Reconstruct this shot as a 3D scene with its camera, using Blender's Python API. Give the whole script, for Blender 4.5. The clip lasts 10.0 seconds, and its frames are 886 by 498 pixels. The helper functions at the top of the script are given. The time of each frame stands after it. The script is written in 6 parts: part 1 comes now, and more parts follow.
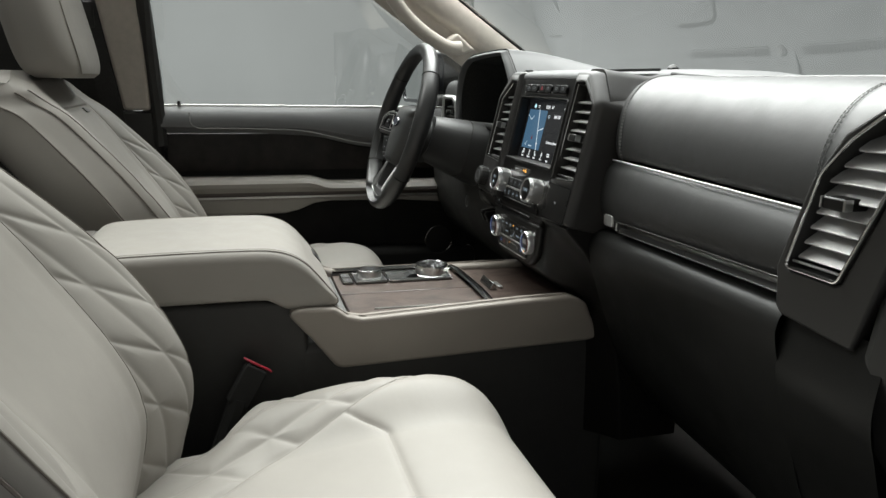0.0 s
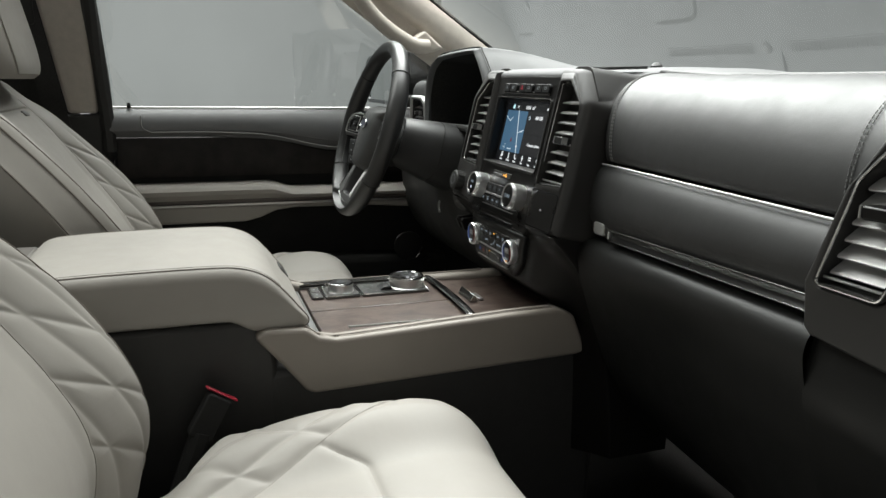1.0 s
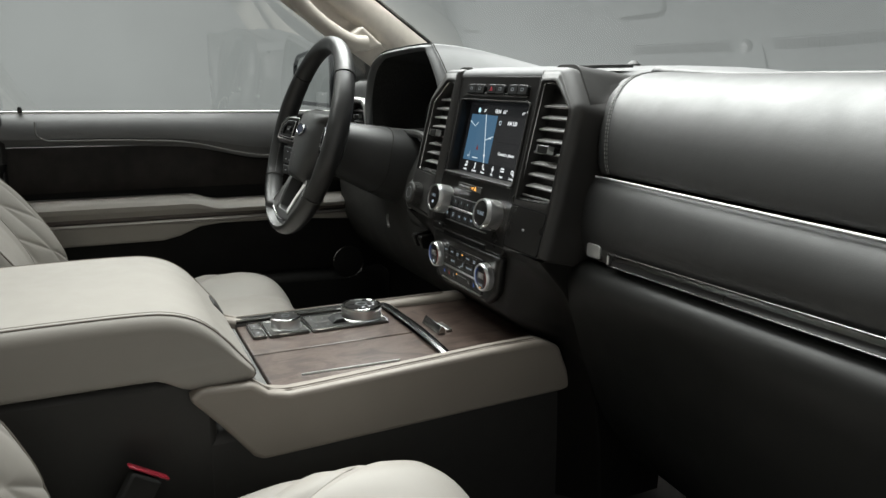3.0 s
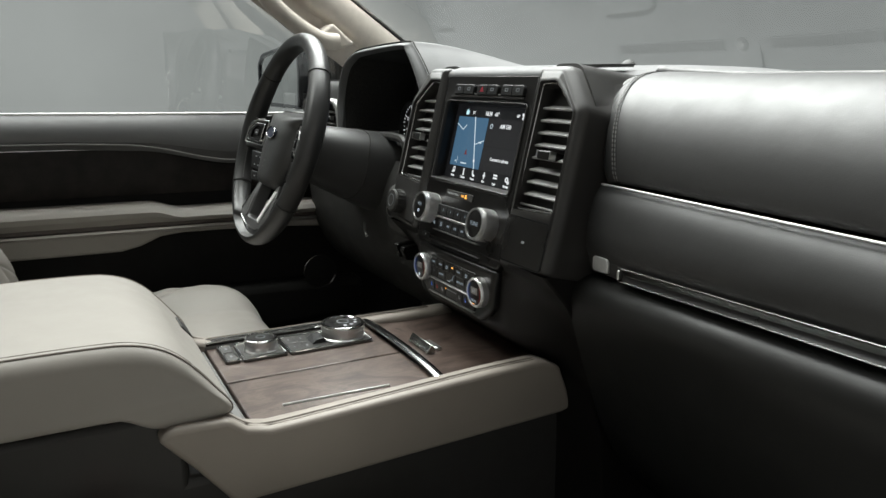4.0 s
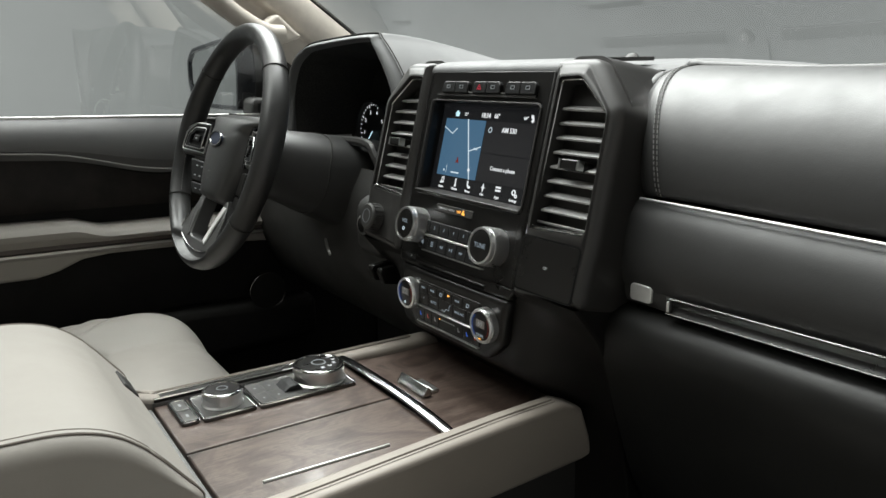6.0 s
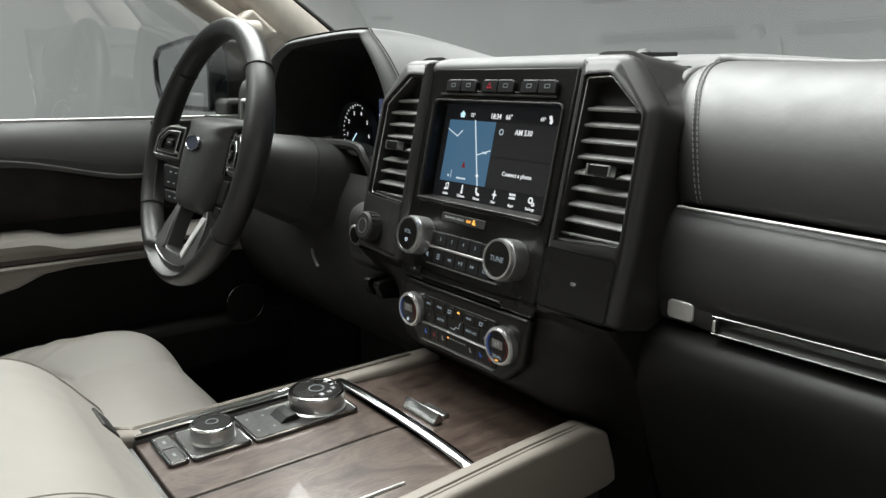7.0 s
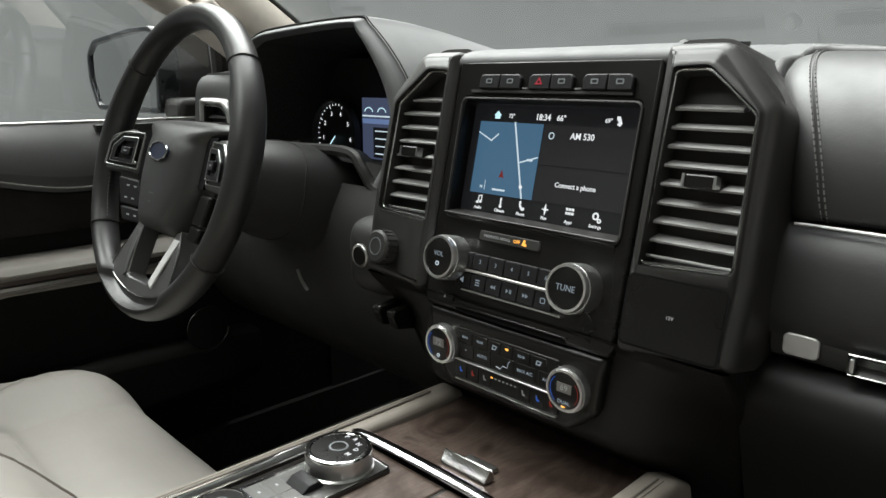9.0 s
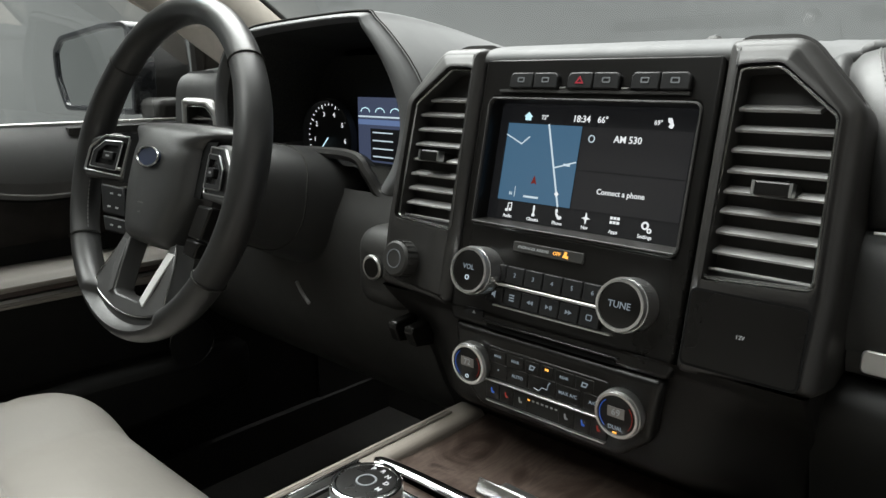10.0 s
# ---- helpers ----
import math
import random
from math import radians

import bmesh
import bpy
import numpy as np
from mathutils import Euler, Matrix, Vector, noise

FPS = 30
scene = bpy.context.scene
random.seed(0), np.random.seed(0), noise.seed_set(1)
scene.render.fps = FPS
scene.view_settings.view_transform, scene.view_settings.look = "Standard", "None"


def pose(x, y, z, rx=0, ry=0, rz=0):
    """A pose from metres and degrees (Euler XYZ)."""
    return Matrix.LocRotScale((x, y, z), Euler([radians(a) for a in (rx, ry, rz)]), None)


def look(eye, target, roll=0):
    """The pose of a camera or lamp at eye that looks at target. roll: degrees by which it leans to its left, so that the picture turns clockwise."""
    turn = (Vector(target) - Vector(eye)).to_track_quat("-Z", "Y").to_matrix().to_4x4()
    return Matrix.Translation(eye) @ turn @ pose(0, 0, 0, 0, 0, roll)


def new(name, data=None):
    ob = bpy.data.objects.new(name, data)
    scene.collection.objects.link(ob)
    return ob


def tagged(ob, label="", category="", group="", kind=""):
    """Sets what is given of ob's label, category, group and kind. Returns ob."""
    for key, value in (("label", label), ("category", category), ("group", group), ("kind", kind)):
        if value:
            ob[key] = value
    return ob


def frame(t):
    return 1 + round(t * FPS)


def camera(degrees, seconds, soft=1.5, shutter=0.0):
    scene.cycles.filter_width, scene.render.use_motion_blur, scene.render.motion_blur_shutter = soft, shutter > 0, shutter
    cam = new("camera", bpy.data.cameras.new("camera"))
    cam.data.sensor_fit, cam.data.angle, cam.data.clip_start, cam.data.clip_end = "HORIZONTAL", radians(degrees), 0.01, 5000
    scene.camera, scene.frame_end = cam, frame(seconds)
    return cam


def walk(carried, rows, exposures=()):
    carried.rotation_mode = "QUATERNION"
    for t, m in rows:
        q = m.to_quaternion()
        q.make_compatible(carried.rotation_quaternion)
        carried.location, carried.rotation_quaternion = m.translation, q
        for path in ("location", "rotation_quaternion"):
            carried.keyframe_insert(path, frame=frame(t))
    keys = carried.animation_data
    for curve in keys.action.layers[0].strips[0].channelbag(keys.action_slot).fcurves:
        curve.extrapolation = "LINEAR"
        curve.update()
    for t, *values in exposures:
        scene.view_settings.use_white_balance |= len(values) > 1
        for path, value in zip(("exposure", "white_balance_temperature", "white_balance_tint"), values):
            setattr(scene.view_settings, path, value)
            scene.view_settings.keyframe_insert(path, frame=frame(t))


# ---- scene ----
cam = camera(63.4, 10.0)
PATH = [
    (0, (1.109, -0.012, 1.439), (-0.761, 0.529, 0.981), 1.1),
    (0.5, (1.068, -0.015, 1.438), (-0.786, 0.581, 0.981), 1.1),
    (1, (1.027, -0.015, 1.437), (-0.809, 0.632, 0.982), 0.9),
    (1.5, (0.987, -0.016, 1.437), (-0.831, 0.682, 0.982), 0.8),
    (2, (0.946, -0.018, 1.438), (-0.851, 0.735, 0.984), 0.8),
    (2.5, (0.905, -0.019, 1.437), (-0.869, 0.785, 0.985), 0.8),
    (4, (0.783, -0.019, 1.435), (-0.919, 0.932, 0.987), 0.9),
    (4.5, (0.742, -0.018, 1.433), (-0.933, 0.981, 0.99), 0.9),
    (5, (0.701, -0.019, 1.433), (-0.944, 1.027, 0.989), 0.9),
    (5.5, (0.662, -0.018, 1.433), (-0.956, 1.07, 0.985), 0.8),
    (7, (0.541, -0.015, 1.432), (-0.987, 1.193, 0.98), 0.4),
    (7.5, (0.501, -0.015, 1.431), (-0.995, 1.233, 0.978), 0.4),
    (8, (0.461, -0.015, 1.432), (-1.002, 1.27, 0.976), 0.3),
    (8.5, (0.422, -0.016, 1.432), (-1.006, 1.307, 0.973), 0.1),
    (9, (0.384, -0.017, 1.43), (-1.012, 1.341, 0.972), 0.1),
    (9.5, (0.345, -0.02, 1.432), (-1.012, 1.374, 0.967), 0.0),
    (10, (0.306, -0.021, 1.431), (-1.012, 1.41, 0.967), 0.0),
]
walk(cam, [(t, look(eye, target, roll)) for t, eye, target, roll in PATH])

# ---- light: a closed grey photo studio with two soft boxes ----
world = bpy.data.worlds.new("studio_air")
world.use_nodes = True
world.node_tree.nodes["Background"].inputs[0].default_value = (0.5, 0.52, 0.55, 1)
world.node_tree.nodes["Background"].inputs[1].default_value = 0.02
scene.world = world
scene.view_settings.exposure = 0.29


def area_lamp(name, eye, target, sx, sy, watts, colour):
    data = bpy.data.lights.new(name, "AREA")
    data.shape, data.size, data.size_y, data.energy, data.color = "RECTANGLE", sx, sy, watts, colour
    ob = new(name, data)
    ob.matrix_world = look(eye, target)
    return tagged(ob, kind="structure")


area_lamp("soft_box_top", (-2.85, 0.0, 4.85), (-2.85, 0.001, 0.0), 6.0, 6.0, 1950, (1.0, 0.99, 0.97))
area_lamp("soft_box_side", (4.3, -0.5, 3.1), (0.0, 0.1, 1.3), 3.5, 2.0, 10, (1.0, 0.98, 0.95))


# ---- materials ----
def nodes_of(name):
    m = bpy.data.materials.new(name)
    m.use_nodes = True
    nt = m.node_tree
    return m, nt, nt.nodes["Principled BSDF"]


def link(nt, a, b):
    nt.links.new(a, b)


def noise_tex(nt, scale, detail=4.0, stretch=None, rough=0.55):
    co = nt.nodes.new("ShaderNodeTexCoord")
    n = nt.nodes.new("ShaderNodeTexNoise")
    n.inputs["Scale"].default_value, n.inputs["Detail"].default_value, n.inputs["Roughness"].default_value = scale, detail, rough
    if stretch:
        mp = nt.nodes.new("ShaderNodeMapping")
        mp.inputs["Scale"].default_value = stretch
        link(nt, co.outputs["Object"], mp.inputs[0])
        link(nt, mp.outputs[0], n.inputs["Vector"])
    else:
        link(nt, co.outputs["Object"], n.inputs["Vector"])
    return n


def ramp(nt, src, stops):
    r = nt.nodes.new("ShaderNodeValToRGB")
    while len(r.color_ramp.elements) < len(stops):
        r.color_ramp.elements.new(0.5)
    for e, (p, c) in zip(r.color_ramp.elements, stops):
        e.position, e.color = p, (*c, 1)
    link(nt, src, r.inputs[0])
    return r


def bump(nt, height, strength, distance, normal_in, before=None):
    b = nt.nodes.new("ShaderNodeBump")
    b.inputs["Strength"].default_value, b.inputs["Distance"].default_value = strength, distance
    link(nt, height, b.inputs["Height"])
    if before:
        link(nt, before.outputs[0], b.inputs["Normal"])
    link(nt, b.outputs[0], normal_in)
    return b


def leather(name, light, dark, rough, grain=900.0, strength=0.25, specular=0.5):
    """Grained hide: cells for the pores, a slow mottling for wear."""
    m, nt, p = nodes_of(name)
    slow = noise_tex(nt, 7.0, 3.0)
    c = ramp(nt, slow.outputs["Fac"], [(0.3, dark), (0.7, light)])
    link(nt, c.outputs[0], p.inputs["Base Color"])
    co = nt.nodes.new("ShaderNodeTexCoord")
    v = nt.nodes.new("ShaderNodeTexVoronoi")
    v.inputs["Scale"].default_value = grain
    link(nt, co.outputs["Object"], v.inputs["Vector"])
    b1 = bump(nt, v.outputs["Distance"], strength, 0.00012, p.inputs["Normal"])
    wr = noise_tex(nt, 38.0, 3.0)
    b2 = nt.nodes.new("ShaderNodeBump")
    b2.inputs["Strength"].default_value, b2.inputs["Distance"].default_value = 0.10, 0.003
    link(nt, wr.outputs["Fac"], b2.inputs["Height"])
    link(nt, b2.outputs[0], b1.inputs["Normal"])
    rr = ramp(nt, wr.outputs["Fac"], [(0.2, (rough - 0.06,) * 3), (0.8, (rough + 0.06,) * 3)])
    link(nt, rr.outputs[0], p.inputs["Roughness"])
    p.inputs["Specular IOR Level"].default_value = specular
    return m


def plain(name, colour, rough, metal=0.0, specular=0.5, coat=0.0, fine=0.06, grain=60.0, relief=0.0):
    """Moulded plastic, paint or metal, with a faint unevenness of tone and gloss."""
    m, nt, p = nodes_of(name)
    n = noise_tex(nt, grain, 4.0)
    lo = tuple(max(0.0, c * (1 - fine)) for c in colour)
    hi = tuple(min(1.0, c * (1 + fine)) for c in colour)
    c = ramp(nt, n.outputs["Fac"], [(0.3, lo), (0.7, hi)])
    link(nt, c.outputs[0], p.inputs["Base Color"])
    n2 = noise_tex(nt, 14.0, 5.0)
    rr = ramp(nt, n2.outputs["Fac"], [(0.3, (max(0.02, rough * 0.85),) * 3), (0.7, (min(1, rough * 1.15),) * 3)])
    link(nt, rr.outputs[0], p.inputs["Roughness"])
    p.inputs["Metallic"].default_value = metal
    p.inputs["Specular IOR Level"].default_value = specular
    p.inputs["Coat Weight"].default_value = coat
    if relief:
        co = nt.nodes.new("ShaderNodeTexCoord")
        v = nt.nodes.new("ShaderNodeTexVoronoi")
        v.inputs["Scale"].default_value = 1400.0
        link(nt, co.outputs["Object"], v.inputs["Vector"])
        bump(nt, v.outputs["Distance"], relief, 0.00008, p.inputs["Normal"])
    return m


def lit(name, colour, strength, base=(0.01, 0.01, 0.01)):
    """A surface that gives off light: a display or a lamp."""
    m, nt, p = nodes_of(name)
    p.inputs["Base Color"].default_value = (*base, 1)
    p.inputs["Roughness"].default_value = 0.25
    p.inputs["Emission Color"].default_value = (*colour, 1)
    p.inputs["Emission Strength"].default_value = strength
    return m


def wood_material():
    m, nt, p = nodes_of("open_pore_wood")
    n = noise_tex(nt, 16.0, 7.0, (1.5, 0.8, 1.0), 0.65)
    n.inputs["Distortion"].default_value = 1.6
    c = ramp(nt, n.outputs["Fac"], [(0.30, (0.026, 0.017, 0.0135)), (0.46, (0.062, 0.043, 0.035)), (0.58, (0.104, 0.077, 0.064)), (0.72, (0.038, 0.026, 0.0215))])
    fine = noise_tex(nt, 160.0, 3.0, (3.0, 0.12, 1.0))
    mix = nt.nodes.new("ShaderNodeMix")
    mix.data_type, mix.blend_type = "RGBA", "MULTIPLY"
    mix.inputs[0].default_value = 0.45
    fr = ramp(nt, fine.outputs["Fac"], [(0.35, (0.45, 0.42, 0.4)), (0.6, (1, 1, 1))])
    link(nt, c.outputs[0], mix.inputs[6])
    link(nt, fr.outputs[0], mix.inputs[7])
    link(nt, mix.outputs[2], p.inputs["Base Color"])
    bump(nt, fine.outputs["Fac"], 0.15, 0.0006, p.inputs["Normal"])
    p.inputs["Roughness"].default_value = 0.36
    p.inputs["Coat Weight"].default_value = 0.2
    return m


def glass_material(name, f0, tint):
    """A thin pane: clear straight through, with a mirror gloss by Fresnel."""
    m = bpy.data.materials.new(name)
    m.use_nodes = True
    nt = m.node_tree
    nt.nodes.remove(nt.nodes["Principled BSDF"])
    out = nt.nodes["Material Output"]
    tr = nt.nodes.new("ShaderNodeBsdfTransparent")
    tr.inputs[0].default_value = (*tint, 1)
    gl = nt.nodes.new("ShaderNodeBsdfGlossy")
    gl.inputs["Roughness"].default_value = 0.015
    lw = nt.nodes.new("ShaderNodeLayerWeight")
    lw.inputs["Blend"].default_value = 0.5
    pw = nt.nodes.new("ShaderNodeMath")
    pw.operation, pw.inputs[1].default_value = "POWER", 5.0
    link(nt, lw.outputs["Facing"], pw.inputs[0])
    fr = nt.nodes.new("ShaderNodeMath")
    fr.operation, fr.inputs[1].default_value, fr.inputs[2].default_value = "MULTIPLY_ADD", 1 - f0, f0
    link(nt, pw.outputs[0], fr.inputs[0])
    mx = nt.nodes.new("ShaderNodeMixShader")
    link(nt, fr.outputs[0], mx.inputs[0])
    link(nt, tr.outputs[0], mx.inputs[1])
    link(nt, gl.outputs[0], mx.inputs[2])
    link(nt, mx.outputs[0], out.inputs[0])
    return m


CREAM = leather("cream_leather", (0.285, 0.267, 0.244), (0.262, 0.246, 0.225), 0.54, 1100, 0.22, 0.35)
CREAM_SIDE = leather("taupe_vinyl", (0.25, 0.23, 0.203), (0.225, 0.209, 0.185), 0.5, 1100, 0.2)
# the cream leather again, with shade and warm bounce put into its colour
CONSOLE_SHADED = leather("console_shaded_leather", (0.240, 0.214, 0.187), (0.220, 0.196, 0.171), 0.52, 1100, 0.2, 0.4)
CREAM_TRIM = plain("cream_moulding", (0.46, 0.42, 0.37), 0.55, relief=0.15)
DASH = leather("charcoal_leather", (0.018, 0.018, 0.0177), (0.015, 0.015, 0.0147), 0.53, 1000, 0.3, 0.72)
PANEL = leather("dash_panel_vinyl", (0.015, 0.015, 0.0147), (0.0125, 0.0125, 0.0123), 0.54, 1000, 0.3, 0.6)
# dark upper dash, its base colour lifted to carry the overhead sheen
DASH_TOP_SHEEN = leather("dash_top_sheen_vinyl", (0.108, 0.109, 0.110), (0.097, 0.098, 0.099), 0.64, 900, 0.3, 0.4)
BLACK_LEATHER = leather("black_wheel_leather", (0.0145, 0.0145, 0.0142), (0.012, 0.012, 0.0118), 0.41, 1200, 0.3, 0.75)
DIM_PRINT = plain("dim_print", (0.13, 0.14, 0.15), 0.6)
DOOR_LEATHER = leather("door_pad_leather", (0.110, 0.111, 0.111), (0.098, 0.099, 0.099), 0.45, 1000, 0.3, 0.6)
BLACK = plain("black_plastic", (0.028, 0.0275, 0.026), 0.55, specular=0.32, relief=0.25)
CARPET = plain("black_carpet", (0.036, 0.0355, 0.033), 0.95, specular=0.1, grain=500, fine=0.4)
CABIN_CARPET = plain("cabin_floor_carpet", (0.034, 0.0335, 0.0315), 0.95, specular=0.1, grain=500, fine=0.4)
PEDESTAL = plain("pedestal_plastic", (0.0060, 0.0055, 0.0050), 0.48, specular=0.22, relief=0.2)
GRAPHITE = plain("graphite_satin_paint", (0.0185, 0.0175, 0.0163), 0.46, specular=0.50, fine=0.06)
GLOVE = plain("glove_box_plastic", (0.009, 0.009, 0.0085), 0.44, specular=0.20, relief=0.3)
COLUMN = plain("column_plastic", (0.027, 0.027, 0.0263), 0.5, specular=0.35, relief=0.3)
GREY_TRIM = plain("grey_trim_plastic", (0.13, 0.128, 0.125), 0.35)
HUB_LEATHER = leather("hub_vinyl", (0.030, 0.030, 0.0294), (0.025, 0.025, 0.0245), 0.40, 700, 0.8, 0.8)
PIANO = plain("dark_panel_plastic", (0.0060, 0.0056, 0.0052), 0.30, specular=0.30, fine=0.05)
KEY_MAT = plain("key_rubber", (0.0095, 0.0096, 0.0100), 0.5, specular=0.22)
CHROME = plain("chrome", (0.75, 0.75, 0.75), 0.12, metal=1.0, fine=0.03)
SATIN = plain("satin_silver", (0.55, 0.55, 0.54), 0.32, metal=1.0, fine=0.04)
STRIP = plain("strip_chrome", (0.74, 0.74, 0.74), 0.46, metal=1.0, fine=0.02)
BRIGHT = plain("bright_satin_chrome", (0.85, 0.85, 0.85), 0.30, metal=1.0, fine=0.02)
DULL_CHROME = plain("dull_chrome", (0.42, 0.42, 0.41), 0.22, metal=1.0, fine=0.03)
SILVER_PAINT = plain("silver_paint", (0.52, 0.52, 0.51), 0.4, metal=0.6)
STITCH = plain("grey_thread", (0.17, 0.17, 0.166), 0.8)
SEAM = plain("cream_seam", (0.25, 0.232, 0.21), 0.8)
GAP = plain("dark_joint", (0.004, 0.004, 0.004), 0.9, specular=0.1)
CREAM_STITCH = plain("brown_thread", (0.155, 0.135, 0.117), 0.8)
RED = plain("red_button", (0.36, 0.022, 0.04), 0.35)
DOOR_BLACK = plain("door_lower_plastic", (0.011, 0.0108, 0.010), 0.7, specular=0.2, relief=0.2)
WEBBING = plain("seat_belt_webbing", (0.025, 0.024, 0.023), 0.8, grain=300, fine=0.25)
WOOD = wood_material()
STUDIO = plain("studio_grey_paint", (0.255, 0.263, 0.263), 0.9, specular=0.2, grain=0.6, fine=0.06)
# for the unseen east wall, paled to brighten reflections in the side glass
STUDIO_BOUNCE = plain("studio_bounce_paint", (0.42, 0.425, 0.42), 0.9, specular=0.2, grain=0.6, fine=0.06)
STUDIO_FLOOR = plain("studio_floor_paint", (0.16, 0.165, 0.165), 0.6, grain=0.8, fine=0.1)
BODY_PAINT = plain("dark_body_paint", (0.03, 0.032, 0.036), 0.25, metal=0.3, coat=0.6)
GLASS = glass_material("windscreen_glass", 0.09, (0.86, 0.9, 0.89))
ROOF_GLASS = glass_material("roof_glass", 0.08, (0.42, 0.44, 0.43))
SIDE_GLASS = glass_material("side_glass", 0.11, (0.49, 0.515, 0.505))
MIRROR = plain("mirror_glass", (0.8, 0.82, 0.82), 0.03, metal=1.0, fine=0.01)
LCD = lit("display_black", (0.010, 0.0105, 0.012), 0.5)
LCD_TILE = lit("display_tile", (0.022, 0.022, 0.024), 0.5)
LCD_MAP = lit("display_map_blue", (0.085, 0.20, 0.33), 0.52)
LCD_WHITE = lit("display_white", (0.9, 0.93, 0.95), 0.75)
LCD_ROAD = lit("display_road", (0.6, 0.72, 0.8), 0.8)
LCD_RED = lit("display_red", (0.9, 0.06, 0.04), 0.14)
LCD_BLUE = lit("lamp_blue", (0.05, 0.2, 0.9), 0.28)
LCD_AMBER = lit("lamp_amber", (1.0, 0.45, 0.08), 1.2)
LCD_NAVY = lit("cluster_blue", (0.075, 0.095, 0.165), 0.55)
LCD_ICE = lit("cluster_ice", (0.5, 0.75, 0.85), 1.0)
PRINT = plain("grey_print", (0.30, 0.31, 0.32), 0.6)
KEY_GLOW = lit("key_backlight", (0.45, 0.55, 0.62), 0.28)


# ---- mesh helpers ----
def shade(bm, flat=False):
    for f in bm.faces:
        f.smooth = not flat


def part(name, bm, material, parent=None, label="", bevel=0.0, segs=2, angle=35, smooth=True):
    """Links a bmesh as one mesh object, in world coordinates, under a thing or a part."""
    me = bpy.data.meshes.new(name)
    if smooth:
        shade(bm)
    bm.to_mesh(me)
    bm.free()
    me.materials.append(material)
    if smooth:
        me.set_sharp_from_angle(angle=radians(angle))
    ob = new(name, me)
    if bevel:
        mod = ob.modifiers.new("bevel", "BEVEL")
        mod.width, mod.segments, mod.limit_method, mod.angle_limit = bevel, segs, "ANGLE", radians(30)
        mod.harden_normals = False
    if parent:
        ob.parent = parent
        ob.matrix_parent_inverse = parent.matrix_basis.inverted()
    if label:
        ob["label"] = label
    return ob


def thing(name, at, label, category, group="", kind=""):
    ob = new(name)
    ob.empty_display_size = 0.05
    ob.matrix_basis = Matrix.Translation(at)
    return tagged(ob, label, category, group, kind)


I4 = Matrix.Identity(4)


def box(x0, x1, y0, y1, z0, z1, m=I4):
    bm = bmesh.new()
    bmesh.ops.create_cube(bm, size=1.0)
    for v in bm.verts:
        v.co = m @ Vector((x0 + (v.co.x + 0.5) * (x1 - x0), y0 + (v.co.y + 0.5) * (y1 - y0), z0 + (v.co.z + 0.5) * (z1 - z0)))
    return bm


def join(*bms):
    """Several bmeshes as one."""
    out = bmesh.new()
    for b in bms:
        me = bpy.data.meshes.new("tmp")
        b.to_mesh(me)
        b.free()
        out.from_mesh(me)
        bpy.data.meshes.remove(me)
    return out


def prism(pts, d0, d1, m=I4, holes=()):
    """A flat outline (local x, y), with holes, from local z = d0 to d1."""
    bm = bmesh.new()
    edges = []
    for loop in (pts, *holes):
        vs = [bm.verts.new((p[0], p[1], d0)) for p in loop]
        edges += [bm.edges.new((vs[i], vs[(i + 1) % len(vs)])) for i in range(len(vs))]
    if holes:
        bmesh.ops.triangle_fill(bm, use_beauty=True, use_dissolve=False, edges=edges)
    else:
        bm.faces.new(list(bm.verts))
    res = bmesh.ops.extrude_face_region(bm, geom=list(bm.faces))
    for g in res["geom"]:
        if isinstance(g, bmesh.types.BMVert):
            g.co.z = d1
    bmesh.ops.transform(bm, matrix=m, verts=list(bm.verts))
    bmesh.ops.recalc_face_normals(bm, faces=list(bm.faces))
    return bm


def rounded(x0, x1, y0, y1, r, n=4):
    """A rounded rectangle's outline."""
    pts = []
    for cx, cy, a in ((x1 - r, y1 - r, 0), (x0 + r, y1 - r, 90), (x0 + r, y0 + r, 180), (x1 - r, y0 + r, 270)):
        pts += [(cx + r * math.cos(radians(a + 90 * i / n)), cy + r * math.sin(radians(a + 90 * i / n))) for i in range(n + 1)]
    return pts


def ring_pts(cx, cy, r, n=40):
    return [(cx + r * math.cos(2 * math.pi * i / n), cy + r * math.sin(2 * math.pi * i / n)) for i in range(n)]


def lathe(profile, m=I4, n=48):
    """Turns (radius, height) round local z."""
    bm = bmesh.new()
    rows = [[bm.verts.new((r * math.cos(2 * math.pi * k / n), r * math.sin(2 * math.pi * k / n), h)) for k in range(n)] for r, h in profile]
    for a, b in zip(rows, rows[1:]):
        for k in range(n):
            bm.faces.new((a[k], a[(k + 1) % n], b[(k + 1) % n], b[k]))
    bm.faces.new(rows[0][::-1])
    bm.faces.new(rows[-1])
    bmesh.ops.transform(bm, matrix=m, verts=list(bm.verts))
    bmesh.ops.recalc_face_normals(bm, faces=list(bm.faces))
    return bm


def sheet(fn, nu, nv, closed_u=False, caps=False):
    """A grid through fn(u, v), u and v from 0 to 1."""
    bm = bmesh.new()
    cols = nu if closed_u else nu + 1
    vs = [[bm.verts.new(fn(i / nu, j / nv)) for i in range(cols)] for j in range(nv + 1)]
    for j in range(nv):
        for i in range(nu):
            k = (i + 1) % cols
            bm.faces.new((vs[j][i], vs[j][k], vs[j + 1][k], vs[j + 1][i]))
    if caps:
        bm.faces.new(vs[0][::-1])
        bm.faces.new(vs[-1])
    bmesh.ops.recalc_face_normals(bm, faces=list(bm.faces))
    return bm


